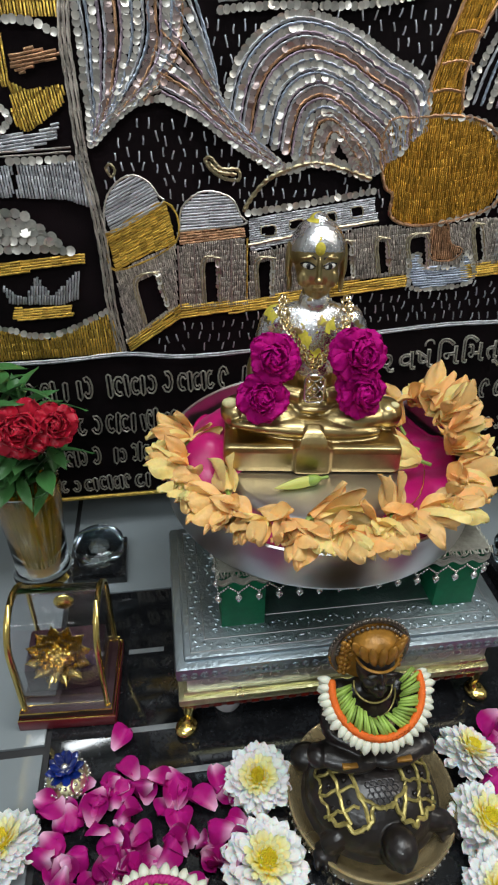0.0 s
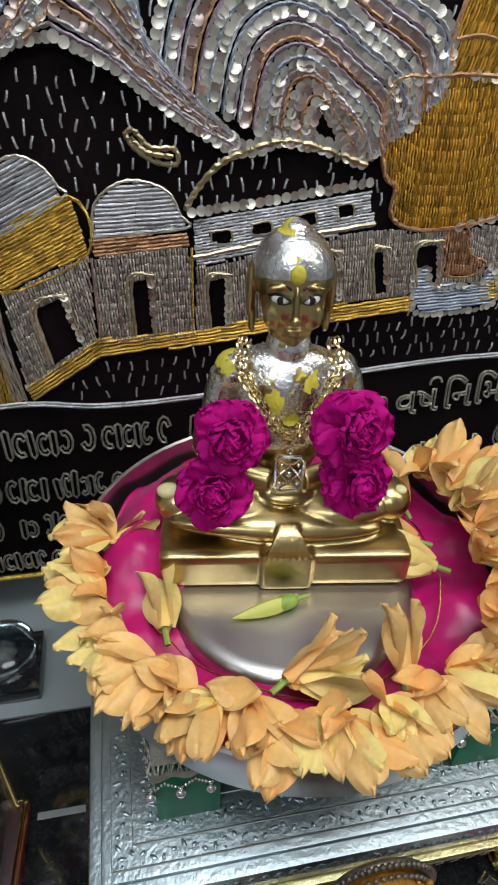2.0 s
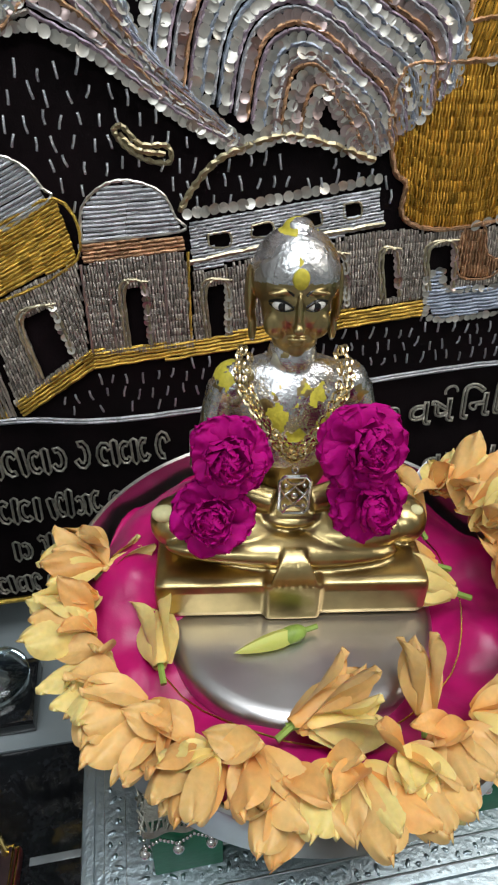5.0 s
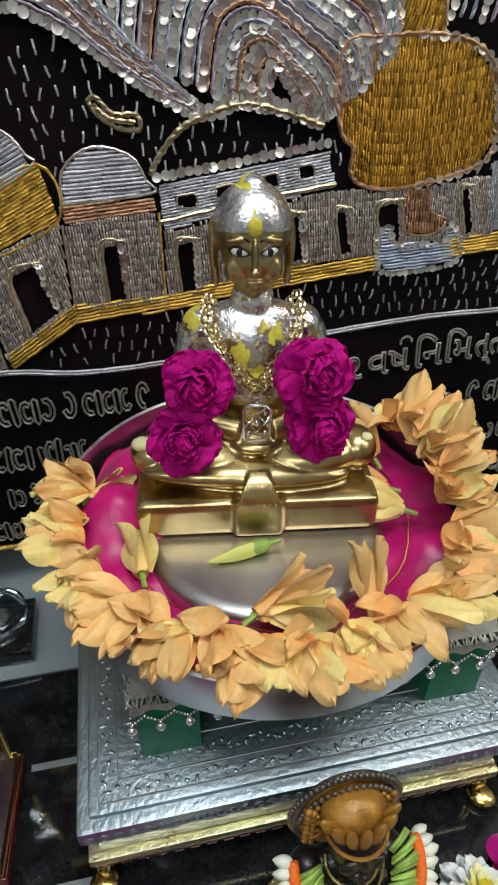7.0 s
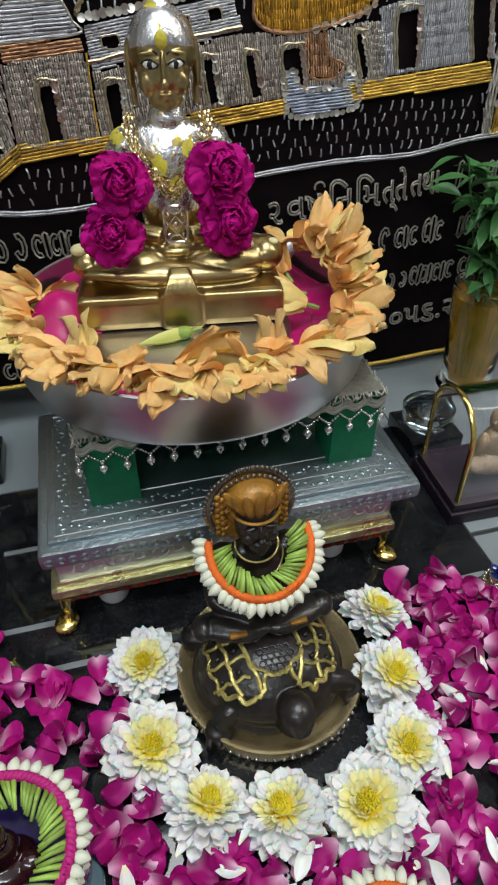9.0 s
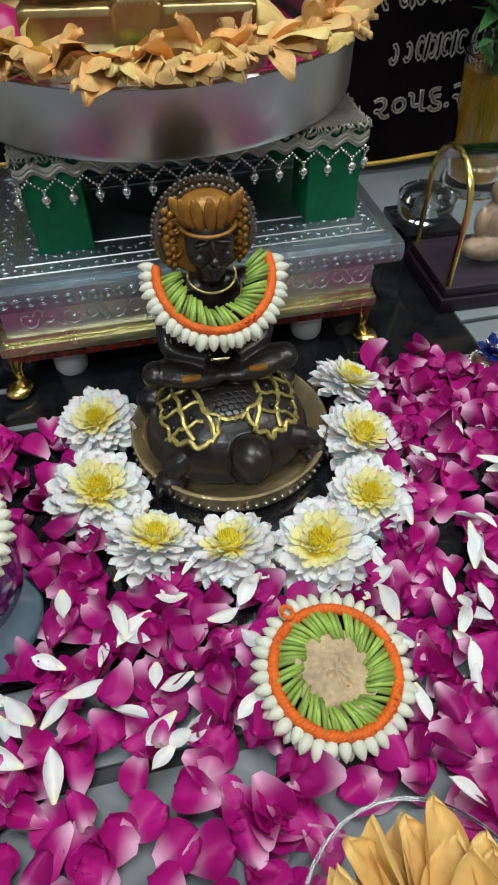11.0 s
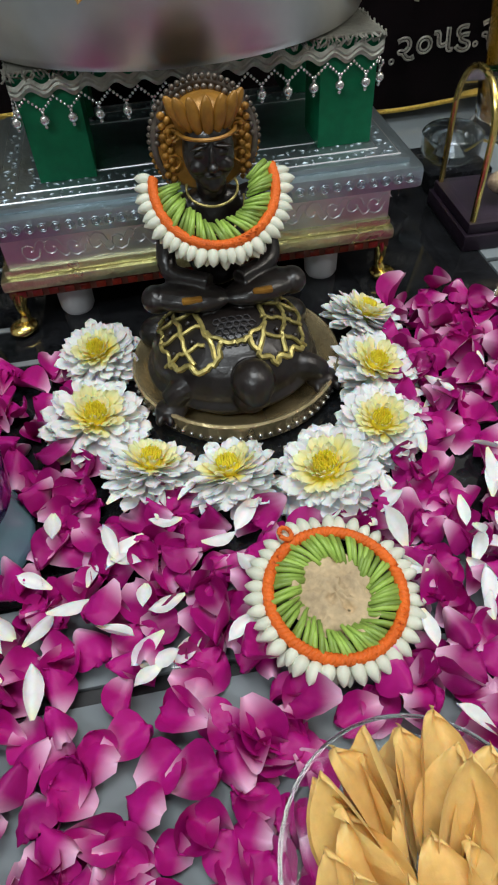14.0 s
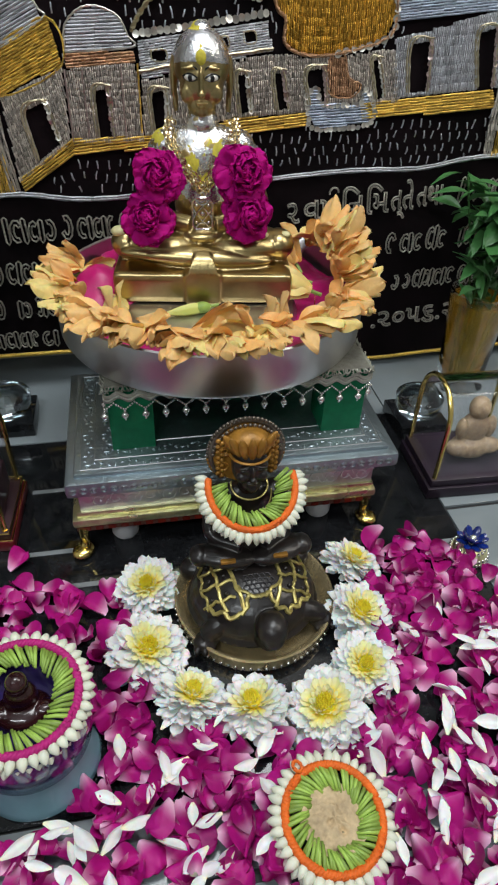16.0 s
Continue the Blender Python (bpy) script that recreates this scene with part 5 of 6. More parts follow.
MUMP, MUMQ = [[petal_shape(0.0235, W, cup=C, curl=K, ruffle=0.12, nu=5, nv=8, seed=i, full=3.2).mesh("petal", material, 0, True) for i, (W, C, K) in enumerate(((0.0086, 0.18, 0.08), (0.0080, -0.12, -0.06), (0.0090, 0.28, 0.18)))] for material in (WHITE_PETAL, MUM_INNER)]
for i, (x, y, rx, ry, sc) in enumerate(((0.064, 0.380, 14, -4, 0.98), (0.060, 0.309, 12, -4, 1.10), (0.093, 0.259, 20, 0, 0.98), (0.143, 0.242, 20, 4, 1.0), (0.202, 0.230, 14, 0, 1.14), (0.245, 0.262, 10, 6, 0.98), (0.259, 0.317, 14, 4, 1.0), (0.271, 0.378, 24, 4, 0.96), (-0.160, 0.352, 12, 10, 1.0))):
    t = mum((x, y, 0), 70 + i)
    t.matrix_basis = Matrix.Translation((x, y - 0.003, 0.0165)) @ pose(0, 0, 0, rx, ry, i * 67) @ Matrix.Scale(sc * 1.08, 4)
    if i == 8:
        t["label"] = "white chrysanthemum on grey tile beside the black granite"

# ---- jasmine bud rings ----
BUDM = None


def bud_ring(name, at, turn, r_in, r_cord, r_out, cord, label, nb=44, ns=54, arc=(0.0, 360.0)):
    """A ring of green stems, a twisted cord and two rows of jasmine buds."""
    rnd = random.Random(len(name) + nb)
    t = thing(name, at, label, "garland")
    t.matrix_basis = Matrix.Translation(at) @ turn
    stem = tube(Shape(), [(0, 0, 0), (0, 0.5, 0.0018), (0, 1.0, 0.001)], 0.00150, 8, taper=lambda f: 0.72 + 0.45 * f)
    stem.v = [(x, y * (r_cord - r_in), z) for x, y, z in stem.v]
    stem_me = stem.mesh("stem", STICK, 0)
    bs = Shape()
    L = r_out - r_cord + 0.001
    lathe(bs, [(max(1e-5, 0.0037 * math.sin(math.pi * min(1, (k / 8) ** 0.8)) ** 0.65), L * k / 8) for k in range(9)], seg=9)
    bs.v = [(x, z, y) for x, y, z in bs.v]
    bs.f = [tuple(reversed(f)) for f in bs.f]
    bud_me = bs.mesh("jasmine_bud", BUD)
    whole = arc[1] - arc[0] > 359
    for i in range(ns):
        a = radians(arc[0] - 90 + (arc[1] - arc[0]) * i / ns)
        m = Matrix.Rotation(a, 4, "Z") @ Matrix.Translation((0, r_in + rnd.uniform(-0.002, 0.002), 0.003 + rnd.uniform(-0.001, 0.0022))) @ Matrix.Rotation(0.55 + rnd.uniform(-0.12, 0.12), 4, "Z")
        part("stem", stem_me, None, t, m=m)
    for row in range(2):
        for i in range(nb):
            a = radians(arc[0] - 90 + (arc[1] - arc[0]) * (i + 0.5 * row) / nb)
            m = Matrix.Rotation(a, 4, "Z") @ Matrix.Translation((0, r_cord + 0.0005 + rnd.uniform(-0.0008, 0.0008) - 0.001 * row, 0.0035 - 0.0052 * row)) @ Matrix.Rotation(rnd.uniform(-0.16, 0.16), 4, "Z") @ Matrix.Rotation(-0.12 - 0.12 * row, 4, "X")
            part("jasmine_bud", bud_me, None, t, m=m @ Matrix.Scale(rnd.uniform(0.9, 1.08), 4))
    s = Shape()
    for ph in (0, math.pi):
        angs = [radians(arc[0] + (arc[1] - arc[0]) * k / 320) for k in range(320)]
        tube(s, [((r_cord + 0.0013 * math.cos(k * 0.85 + ph)) * math.cos(a), (r_cord + 0.0013 * math.cos(k * 0.85 + ph)) * math.sin(a), 0.0048 + 0.0013 * math.sin(k * 0.85 + ph)) for k, a in enumerate(angs)], 0.0022, 7, whole)
    part("cord", s, cord, t, "twisted bright cord", m=Matrix(), sharp=0)
    return t


ring = bud_ring("jasmine_ring", (0.182, 0.145, 0.020), pose(0, 0, 0, 6, 2, 14), 0.0190, 0.0352, 0.0465, ORANGE_CORD, "ring of jasmine buds, green stems and orange cord over sandalwood paste", 38, 78)
s = Shape()
tube(s, [(0.003 * math.cos(k / 10 * 6.283), 0.0405 + 0.004 * math.sin(k / 10 * 6.283), 0.009) for k in range(10)], 0.0014, 6, True)
part("cord_knot", s, ORANGE_CORD, ring, "orange cord knot", m=Matrix.Rotation(0.25, 4, "Z"))
s = Shape()
vs, n = [], 40
for j in range(13):
    for i in range(n):
        a, r = 2 * math.pi * i / n, 0.0248 * j / 12
        q = Vector((r * math.cos(a), r * math.sin(a), 0))
        vs.append((q.x, q.y, 0.004 + 0.0045 * noise.noise(q * 190) + 0.003 * noise.noise(q * 420) - 0.012 * max(0.0, noise.noise(q * 150 + Vector((3, 1, 0))) - 0.28) + 0.004 * math.cos(min(1, r / 0.03) * 1.5)))
s.add(vs, [(j * n + i, j * n + (i + 1) % n, (j + 1) * n + (i + 1) % n, (j + 1) * n + i) for j in range(12) for i in range(n)])
paste = tagged(part("sandalwood_paste", s, SAND, sharp=0, m=Matrix.Translation((0.182, 0.145, 0.0175)) @ pose(0, 0, 0, 6, 2, 14)), "crumbly tan sandalwood paste cake inside the jasmine ring", "paste")
s = Shape()
lathe(s, [(0.0001, 0), (0.030, 0), (0.034, 0.006), (0.031, 0.014), (0.028, 0.018), (0.0001, 0.018)], (0.182, 0.145, 0.0005), 40, squash=1.0)
tagged(part("paste_dish", s, SMOKE), "small glass dish under the jasmine ring", "dish")

# ---- turtle with seated figure on a gilt plate ----
TC = (0.160, 0.352)
PLC = (0.165, 0.352)
plate = thing("gilt_plate", (*TC, 0), "round gilt plate with clear beaded rim under the turtle", "plate")
s = Shape()
lathe(s, [(0.0001, 0.004), (0.062, 0.004), (0.068, 0.008), (0.0735, 0.0195), (0.0755, 0.0205), (0.0768, 0.0190), (0.0755, 0.004), (0.073, 0.0006), (0.0001, 0.0006)], (*PLC, 0), 72, ripple=lambda a, r, z: 1 + (0.006 * math.sin(36 * a) if r > 0.07 else 0))
part("plate_body", s, mat("champagne_gilt", (0.88, 0.68, 0.38), 0.26, 0.75, vary=0.2, scale=60, bump=0.9, bump_scale=250), plate)
s = Shape()
for i in range(70):
    a = 2 * math.pi * i / 70
    ball(s, (PLC[0] + 0.0762 * math.cos(a), PLC[1] + 0.0762 * math.sin(a), 0.0085), 0.0018, 7, 5)
part("beading", s, PEARL, plate, "clear bead edging")["kind"] = "stuff"

b = Shape()
ball(b, (0, 0, 0.022), (0.059, 0.055, 0.0375), 32, 20)
ball(b, (0, 0, 0.017), (0.063, 0.059, 0.012), 32, 10)
ball(b, (0.006, -0.056, 0.040), (0.0145, 0.017, 0.0140), 20, 14)
ball(b, (0.006, -0.066, 0.036), (0.0095, 0.008, 0.0085), 16, 12)
ball(b, (0.004, -0.050, 0.026), (0.013, 0.018, 0.012), 16, 12)
for q in (-1, 1):
    fx, fy = (-0.050, -0.038) if q < 0 else (0.059, -0.031)
    tube(b, smooth_line([(q * 0.032, -0.026, 0.022), ((q * 0.032 + fx) / 2 + 0.002, (fy - 0.026) / 2 - 0.003, 0.024), (fx, fy, 0.016)], 5), 0.0120, 12, taper=lambda f: 1.0 - 0.28 * f)
    ball(b, (fx, fy - 0.003, 0.0125), (0.0120, 0.0105, 0.0070), 14, 10)
    for k in range(3):
        ball(b, (fx + (k - 1) * 0.0072 + q * 0.002, fy - 0.012 + 0.002 * abs(k - 1), 0.0105), (0.0030, 0.0055, 0.0038), 10, 8)
    ball(b, (q * 0.050, 0.040, 0.018), (0.016, 0.014, 0.012), 14, 10)
    ball(b, (q * 0.026, 0.010, 0.066), (0.030, 0.015, 0.0085), 20, 12, m=Matrix.Rotation(q * 0.3, 4, "Z"))
    ball(b, (q * 0.048, 0.014, 0.065), (0.010, 0.012, 0.0090), 14, 10)
    tube(b, smooth_line([(q * 0.028, 0.040, 0.112), (q * 0.035, 0.038, 0.090), (q * 0.034, 0.026, 0.076), (q * 0.010, 0.010, 0.074)], 5), 0.0070, 10)
    ball(b, (q * 0.025, 0.040, 0.114), (0.013, 0.012, 0.011), 14, 10)
ball(b, (0, 0.036, 0.090), (0.023, 0.014, 0.034), 22, 14)
ball(b, (0, 0.040, 0.112), (0.028, 0.013, 0.015), 22, 12)
ball(b, (0, 0.036, 0.132), (0.010, 0.010, 0.014), 14, 10)
vs, fs = fused(b, 0.0011, 3)
h = Shape()
ball(h, (0, 0.036, 0.132), (0.0095, 0.010, 0.014), 14, 10)
ball(h, (0, 0.036, 0.1510), (0.0162, 0.0160, 0.0215), 24, 18)
ball(h, (0, 0.0255, 0.1375), (0.0085, 0.0075, 0.0065), 16, 10)
ball(h, (0, 0.0205, 0.1350), (0.0042, 0.0036, 0.0036), 12, 8)
ball(h, (0, 0.0205, 0.1520), (0.0020, 0.0036, 0.0070), 12, 10)
ball(h, (0, 0.0180, 0.1475), (0.0036, 0.0036, 0.0026), 12, 8)
ball(h, (0, 0.0208, 0.1418), (0.0058, 0.0026, 0.0012), 12, 8)
ball(h, (0, 0.0212, 0.1394), (0.0044, 0.0025, 0.0013), 12, 8)
for q in (-1, 1):
    ball(h, (q * 0.0070, 0.0218, 0.1590), (0.0062, 0.0026, 0.0012), 12, 8, m=Matrix.Rotation(q * 0.2, 4, "Y"))
    ball(h, (q * 0.0070, 0.0222, 0.1548), (0.0042, 0.0018, 0.0018), 12, 8)
    ball(h, (q * 0.0080, 0.0245, 0.1465), (0.0060, 0.0048, 0.0050), 12, 8)
hv, hf = fused(h, 0.0007, 2)
fig = Shape()
fig.add(vs, fs)
fig.add(hv, hf)
ball(fig, (0, 0.044, 0.1690), (0.0195, 0.0150, 0.0130), 24, 14, 1)
for i in range(7):
    a = (i - 3) * 0.42
    ball(fig, (0.0180 * math.sin(a), 0.040 - 0.0145 * math.cos(a), 0.1745), (0.0040, 0.0030, 0.0115), 10, 8, 1, Matrix.Rotation(0.55 * math.sin(a), 4, "Y"))
tube(fig, [(0.0178 * math.sin(a), 0.038 - 0.0178 * math.cos(a), 0.1635) for a in [(-1.5 + 3.0 * k / 16) for k in range(17)]], 0.0012, 6, slot=1)
for q in (-1, 1):
    for k in range(14):
        ball(fig, (q * (0.0225 + 0.0034 * (k % 2)), 0.047, 0.131 + 0.0030 * k), (0.0026, 0.0022, 0.0024), 8, 6, 1)
HC = 0.151
lathe(fig, [(0.0001, -0.003), (0.0295, -0.003), (0.0315, 0), (0.0295, 0.003), (0.0001, 0.003)], (0, 0.053, HC), 40, 1, Matrix.Rotation(radians(82), 4, "X"))
tube(fig, [(0.0318 * math.sin(a), 0.0525 + 0.003 * math.cos(a), HC + 0.0335 * math.cos(a)) for a in [(-2.3 + 4.6 * k / 40) for k in range(41)]], 0.0026, 8, slot=3)
for k in range(44):
    a = -2.4 + 4.8 * k / 43
    ball(fig, (0.0346 * math.sin(a), 0.0535, HC + 0.0362 * math.cos(a)), 0.0019, 6, 5, 3 if abs(a) < 1.7 else 1)
for k in range(22):
    a = -1.5 + 3.0 * k / 21
    ball(fig, (0.0300 * math.sin(a), 0.0495, HC + 0.0315 * math.cos(a)), (0.0020, 0.0016, 0.0020), 6, 5, 3)
for q in (-1, 1):
    for rr, cx, cz in ((0.0050, 0.0205, 0.159), (0.0028, 0.0205, 0.159), (0.0046, 0.0215, 0.142)):
        tube(fig, [(q * cx + rr * math.cos(k / 10 * 6.283), 0.0465, cz + rr * math.sin(k / 10 * 6.283)) for k in range(10)], 0.0011, 5, True, 1)
    for k in range(9):
        ball(fig, (q * (0.020 + 0.0012 * (k % 4)), 0.0485, 0.136 + 0.0042 * k), 0.0019, 6, 5, 1)
tube(fig, [(0.0165 * math.sin(a), 0.034 - 0.0135 * math.cos(a), 0.1285 - 0.006 * math.cos(a)) for a in [(-1.9 + 3.8 * k / 16) for k in range(17)]], 0.0009, 7, slot=2)
tube(fig, [(0.020 * math.sin(a), 0.032 - 0.014 * math.cos(a), 0.122 - 0.018 * math.cos(a)) for a in [(-1.6 + 3.2 * k / 16) for k in range(17)]], 0.0007, 5, slot=2)
# gold net on the shell, raised bosses and the honeycomb seal
def shell_pt(u, v, up=0.0008):
    """A point of the shell over the plan place (u, v)."""
    k = max(0.0, 1 - (u / 0.0592) ** 2 - (v / 0.0552) ** 2)
    return (u, v, 0.022 + 0.0378 * math.sqrt(k) + up)
def net(pts, r=0.0013):
    out = []
    for (a, c), (d, e) in zip(pts, pts[1:]):
        out += [shell_pt(a + (d - a) * k / 6 + 0.0012 * math.sin(900 * c + k), 0.9 * (c + (e - c) * k / 6) + 0.0010 * math.sin(700 * a + 1.3 * k)) for k in range(6)]
    out.append(shell_pt(pts[-1][0], 0.9 * pts[-1][1]))
    tube(fig, out, r, 6, slot=2)
for q in (-1, 1):
    net([(q * 0.014, -0.044), (q * 0.021, -0.020), (q * 0.023, 0.014), (q * 0.016, 0.034)], 0.0019)
    net([(q * 0.031, -0.040), (q * 0.036, -0.014), (q * 0.037, 0.014), (q * 0.030, 0.036)], 0.0017)
    net([(q * 0.046, -0.028), (q * 0.049, -0.008), (q * 0.049, 0.012), (q * 0.044, 0.028)], 0.0015)
    for v in (-0.030, -0.014, 0.004, 0.022):
        net([(q * 0.020, v), (q * 0.036, v + 0.001), (q * 0.049, v + 0.003)], 0.0015)
    net([(0.0, -0.036), (q * 0.009, -0.032), (q * 0.014, -0.044), (q * 0.024, -0.047), (q * 0.034, -0.040), (q * 0.046, -0.030)], 0.0021)
    net([(q * 0.009, -0.032), (q * 0.021, -0.020)], 0.0016)
    for u in (0.029, 0.042):
        for v in (-0.022, -0.005, 0.013):
            ball(fig, shell_pt(q * u, v, 0.0002), 0.0024, 8, 6)
for u, v in [(0.0052 * (i + 0.5 * (j % 2)), 0.0045 * j - 0.022) for j in range(-2, 3) for i in range(-2, 3)]:
    tube(fig, [shell_pt(u + 0.0026 * math.cos(k / 6 * 6.283), v + 0.0026 * math.sin(k / 6 * 6.283), 0.0006) for k in range(6)], 0.0006, 5, True, 4)
for q in (-1, 1):
    box(fig, q * 0.024 - 0.007, q * 0.024 + 0.007, -0.0045, 0.001, 0.0690, 0.0725, 0.0015, 1)
TM = Matrix.Translation((TC[0] + 0.002, TC[1] - 0.004, 0.0042))
ob = part("turtle_statue", fig, [RESIN, OCHRE, GOLD_LINE, mat("tarnished_silver", (0.20, 0.17, 0.14), 0.4, 0.7, vary=0.3, scale=300), mat("pewter", (0.09, 0.085, 0.09), 0.4, 0.6, vary=0.3)], m=TM, sharp=50)
tagged(ob, "dark lacquered statue of a crowned figure seated on a turtle", "statue")
neck = bud_ring("neck_garland", (0.163, 0.378, 0.133), pose(0, 0, 0, 38, 0, 0), 0.0225, 0.0385, 0.0500, ORANGE_CORD, "garland of jasmine buds and green stems hung on the statue", 27, 56, (166.0, 374.0))


# ---- rose petals on the floor ----
RP = [petal_shape(L, W, cup=C, curl=K, ruffle=0.22, nu=7, nv=7, seed=i + 3).mesh("petal", ROSE_PETAL, 0, True) for i, (L, W, C, K) in enumerate(((0.026, 0.025, 0.8, 0.24), (0.029, 0.022, 1.0, -0.18), (0.024, 0.024, 0.6, 0.40), (0.026, 0.019, 1.5, 0.12), (0.029, 0.026, 0.5, 0.10)))]
WP = [petal_shape(L, W, cup=0.6, curl=K, point=0.35, ruffle=0.08, nu=5, nv=7, seed=i).mesh("petal", WHITE_PETAL, 0, True) for i, (L, W, K) in enumerate(((0.027, 0.0100, 0.20), (0.023, 0.0090, -0.15), (0.029, 0.0115, 0.10)))]
rnd = random.Random(21)
RING = [(0.064, 0.380), (0.060, 0.309), (0.090, 0.254), (0.141, 0.236), (0.199, 0.223), (0.244, 0.257), (0.259, 0.317), (0.271, 0.378)]


def bed(x, y):
    """How thickly the petals lie at a place, 0 to 1."""
    if math.dist((x, y), TC) < 0.082 or (0.06 < x < 0.265 and 0.24 < y < 0.45):
        return 0
    if math.dist((x, y), (0.181, 0.134)) < 0.040 or math.dist((x, y), (0.190, 0.040)) < 0.045:
        return 0
    if min(math.dist((x, y), q) for q in RING) < 0.022 or math.dist((x, y), (-0.028, 0.233)) < 0.052:
        return 0
    if x > 0.25:
        return 0.95 if 0.03 < y < 0.40 - 0.10 * max(0, x - 0.36) / 0.1 and x < 0.46 else 0
    if x < 0.055:
        if y > 0.40 or x < -0.135:
            return 0
        if y > 0.33:
            return 0.45 if x < 0 else 0.22
        if y < 0.20:
            return 0.6
        return 0.95
    if y > 0.24:
        return 0
    if y < 0.16 and x < 0.13:
        return 0.66 + 0.3 * noise.noise(Vector((x * 22, y * 22, 4)))
    return 0.9


def scatter(n, seed):
    rnd = random.Random(seed)
    out = []
    while len(out) < n:
        x, y = rnd.uniform(-0.13, 0.46), rnd.uniform(-0.02, 0.41)
        if rnd.random() < bed(x, y):
            out.append((x, y))
    return out


def petal_pose(x, y, z, rnd, spread=46):
    m = Matrix.Translation((x, y, z)) @ Matrix.Rotation(rnd.uniform(0, 6.283), 4, "Z") @ Matrix.Rotation(radians(rnd.gauss(0, spread * 0.5)), 4, "X") @ Matrix.Rotation(radians(rnd.gauss(0, spread * 0.5)), 4, "Y")
    if rnd.random() < 0.3:
        m = m @ Matrix.Rotation(math.pi, 4, "Y")
    return m @ Matrix.Scale(rnd.uniform(0.70, 1.04), 4) @ Matrix.Translation((0, -0.015, 0))


lower = Shape()
src = [(me, [v.co.copy() for v in me.vertices], [tuple(p.vertices) for p in me.polygons], [None] * len(me.vertices)) for me in RP]
for me, cv, cf, cu in src:
    for p in me.polygons:
        for li in p.loop_indices:
            cu[me.loops[li].vertex_index] = tuple(me.uv_layers[0].data[li].uv)
for x, y in scatter(760, 5):
    me, cv, cf, cu = rnd.choice(src)
    m = petal_pose(x, y, 0.006, rnd, 24)
    pts = [m @ v for v in cv]
    low = min(p.z for p in pts)
    lower.add([(p.x, p.y, p.z - low + 0.0006 + rnd.uniform(0, 0.001)) for p in pts], cf, cu)
ob = part("petal_layer", lower, ROSE_PETAL, uv=True, sharp=0)
tagged(ob, "layer of fallen magenta rose petals covering the floor", "rose petals", kind="stuff")
for x, y in scatter(289, 6):
    me = rnd.choice(RP)
    m = petal_pose(x, y, 0, rnd)
    low = min((m @ v.co).z for v in me.vertices)
    t = part("rose_petal", me, None, m=Matrix.Translation((0, 0, 0.004 - low + rnd.uniform(0, 0.006) * bed(x, y))) @ m)
    tagged(t, "fallen magenta rose petal, paler at its base, on the floor", "petal", "rose petals on the floor")
for i, (x, y) in enumerate(((-0.062, 0.44), (-0.058, 0.405), (-0.075, 0.395), (-0.045, 0.385), (-0.085, 0.372), (0.035, 0.37), (0.040, 0.345), (0.024, 0.335), (0.31, 0.40), (0.34, 0.385), (0.30, 0.385))):
    me = RP[i % 5]
    m = petal_pose(x, y, 0, rnd, 20)
    low = min((m @ v.co).z for v in me.vertices)
    t = part("rose_petal", me, None, m=Matrix.Translation((0, 0, 0.0008 - low)) @ m)
    tagged(t, "fallen magenta rose petal lying alone on black granite", "petal", "rose petals on the floor")
wr = random.Random(9)
spots = [p for p in scatter(800, 8) if (p[0] < 0.16 and 0.12 < p[1] < 0.24) or (p[0] > 0.22 and p[1] < 0.30)]
for x, y in spots[:165]:
    me = wr.choice(WP)
    m = petal_pose(x, y, 0, wr, 34)
    low = min((m @ v.co).z for v in me.vertices)
    t = part("white_petal", me, None, m=Matrix.Translation((0, 0, 0.012 - low + wr.uniform(0, 0.007))) @ m)
    tagged(t, "loose white chrysanthemum petal among the rose petals", "petal", "white petals on the floor")

# ---- glass cup of orange blossoms ----
cup = thing("glass_cup", (0.178, 0.021, 0), "clear glass bowl holding orange blossoms", "glass bowl")
s = Shape()
lathe(s, [(0.0001, 0.0005), (0.024, 0.0005), (0.030, 0.004), (0.044, 0.030), (0.051, 0.050), (0.0522, 0.0515), (0.0505, 0.0515), (0.042, 0.029), (0.028, 0.006), (0.0001, 0.004)], (0.178, 0.021, 0), 56)
ob = part("cup_body", s, CLEAR, cup)
ob.visible_shadow = False
LK = [petal_shape(L, W, cup=C, curl=K, point=0.05, ruffle=0.14, nu=9, nv=12, seed=i + 9, full=1.35).mesh("petal", LILY, 0, True) for i, (L, W, C, K) in enumerate(((0.054, 0.026, 0.55, -0.14), (0.051, 0.022, 0.8, 0.02), (0.053, 0.028, 0.45, -0.26)))]
fr = random.Random(4)
for x, y, z, rz, tilt in ((0.177, 0.023, 0.036, 172, 41), (0.166, 0.018, 0.036, 189, 44), (0.188, 0.016, 0.036, 148, 46), (0.204, 0.004, 0.036, 150, 50), (0.158, -0.002, 0.036, 205, 52), (0.178, -0.008, 0.036, 184, 54)):
    t = thing("orange_blossom", (x, y, z), "orange blossom with long folded petals standing in the glass bowl", "flower", "orange blossoms in the bowl")
    t.matrix_basis = Matrix.Translation((x, y - 0.003, z + 0.010)) @ Matrix.Rotation(radians(rz + 180), 4, "Z") @ Matrix.Rotation(radians(tilt - 12), 4, "X")
    for k in range(4):
        part("petal", LK[k % 3], None, t, m=Matrix.Rotation((k - 1.5) * 0.6 + fr.uniform(-0.6, 0.6), 4, "Y") @ Matrix.Translation((0, 0, 0.003)) @ Matrix.Rotation(radians(fr.uniform(2, 16)), 4, "X") @ Matrix.Rotation((1.5 - k) * 0.12 + fr.uniform(-0.2, 0.2), 4, "Z") @ Matrix.Scale(fr.uniform(0.85, 1.05), 4))

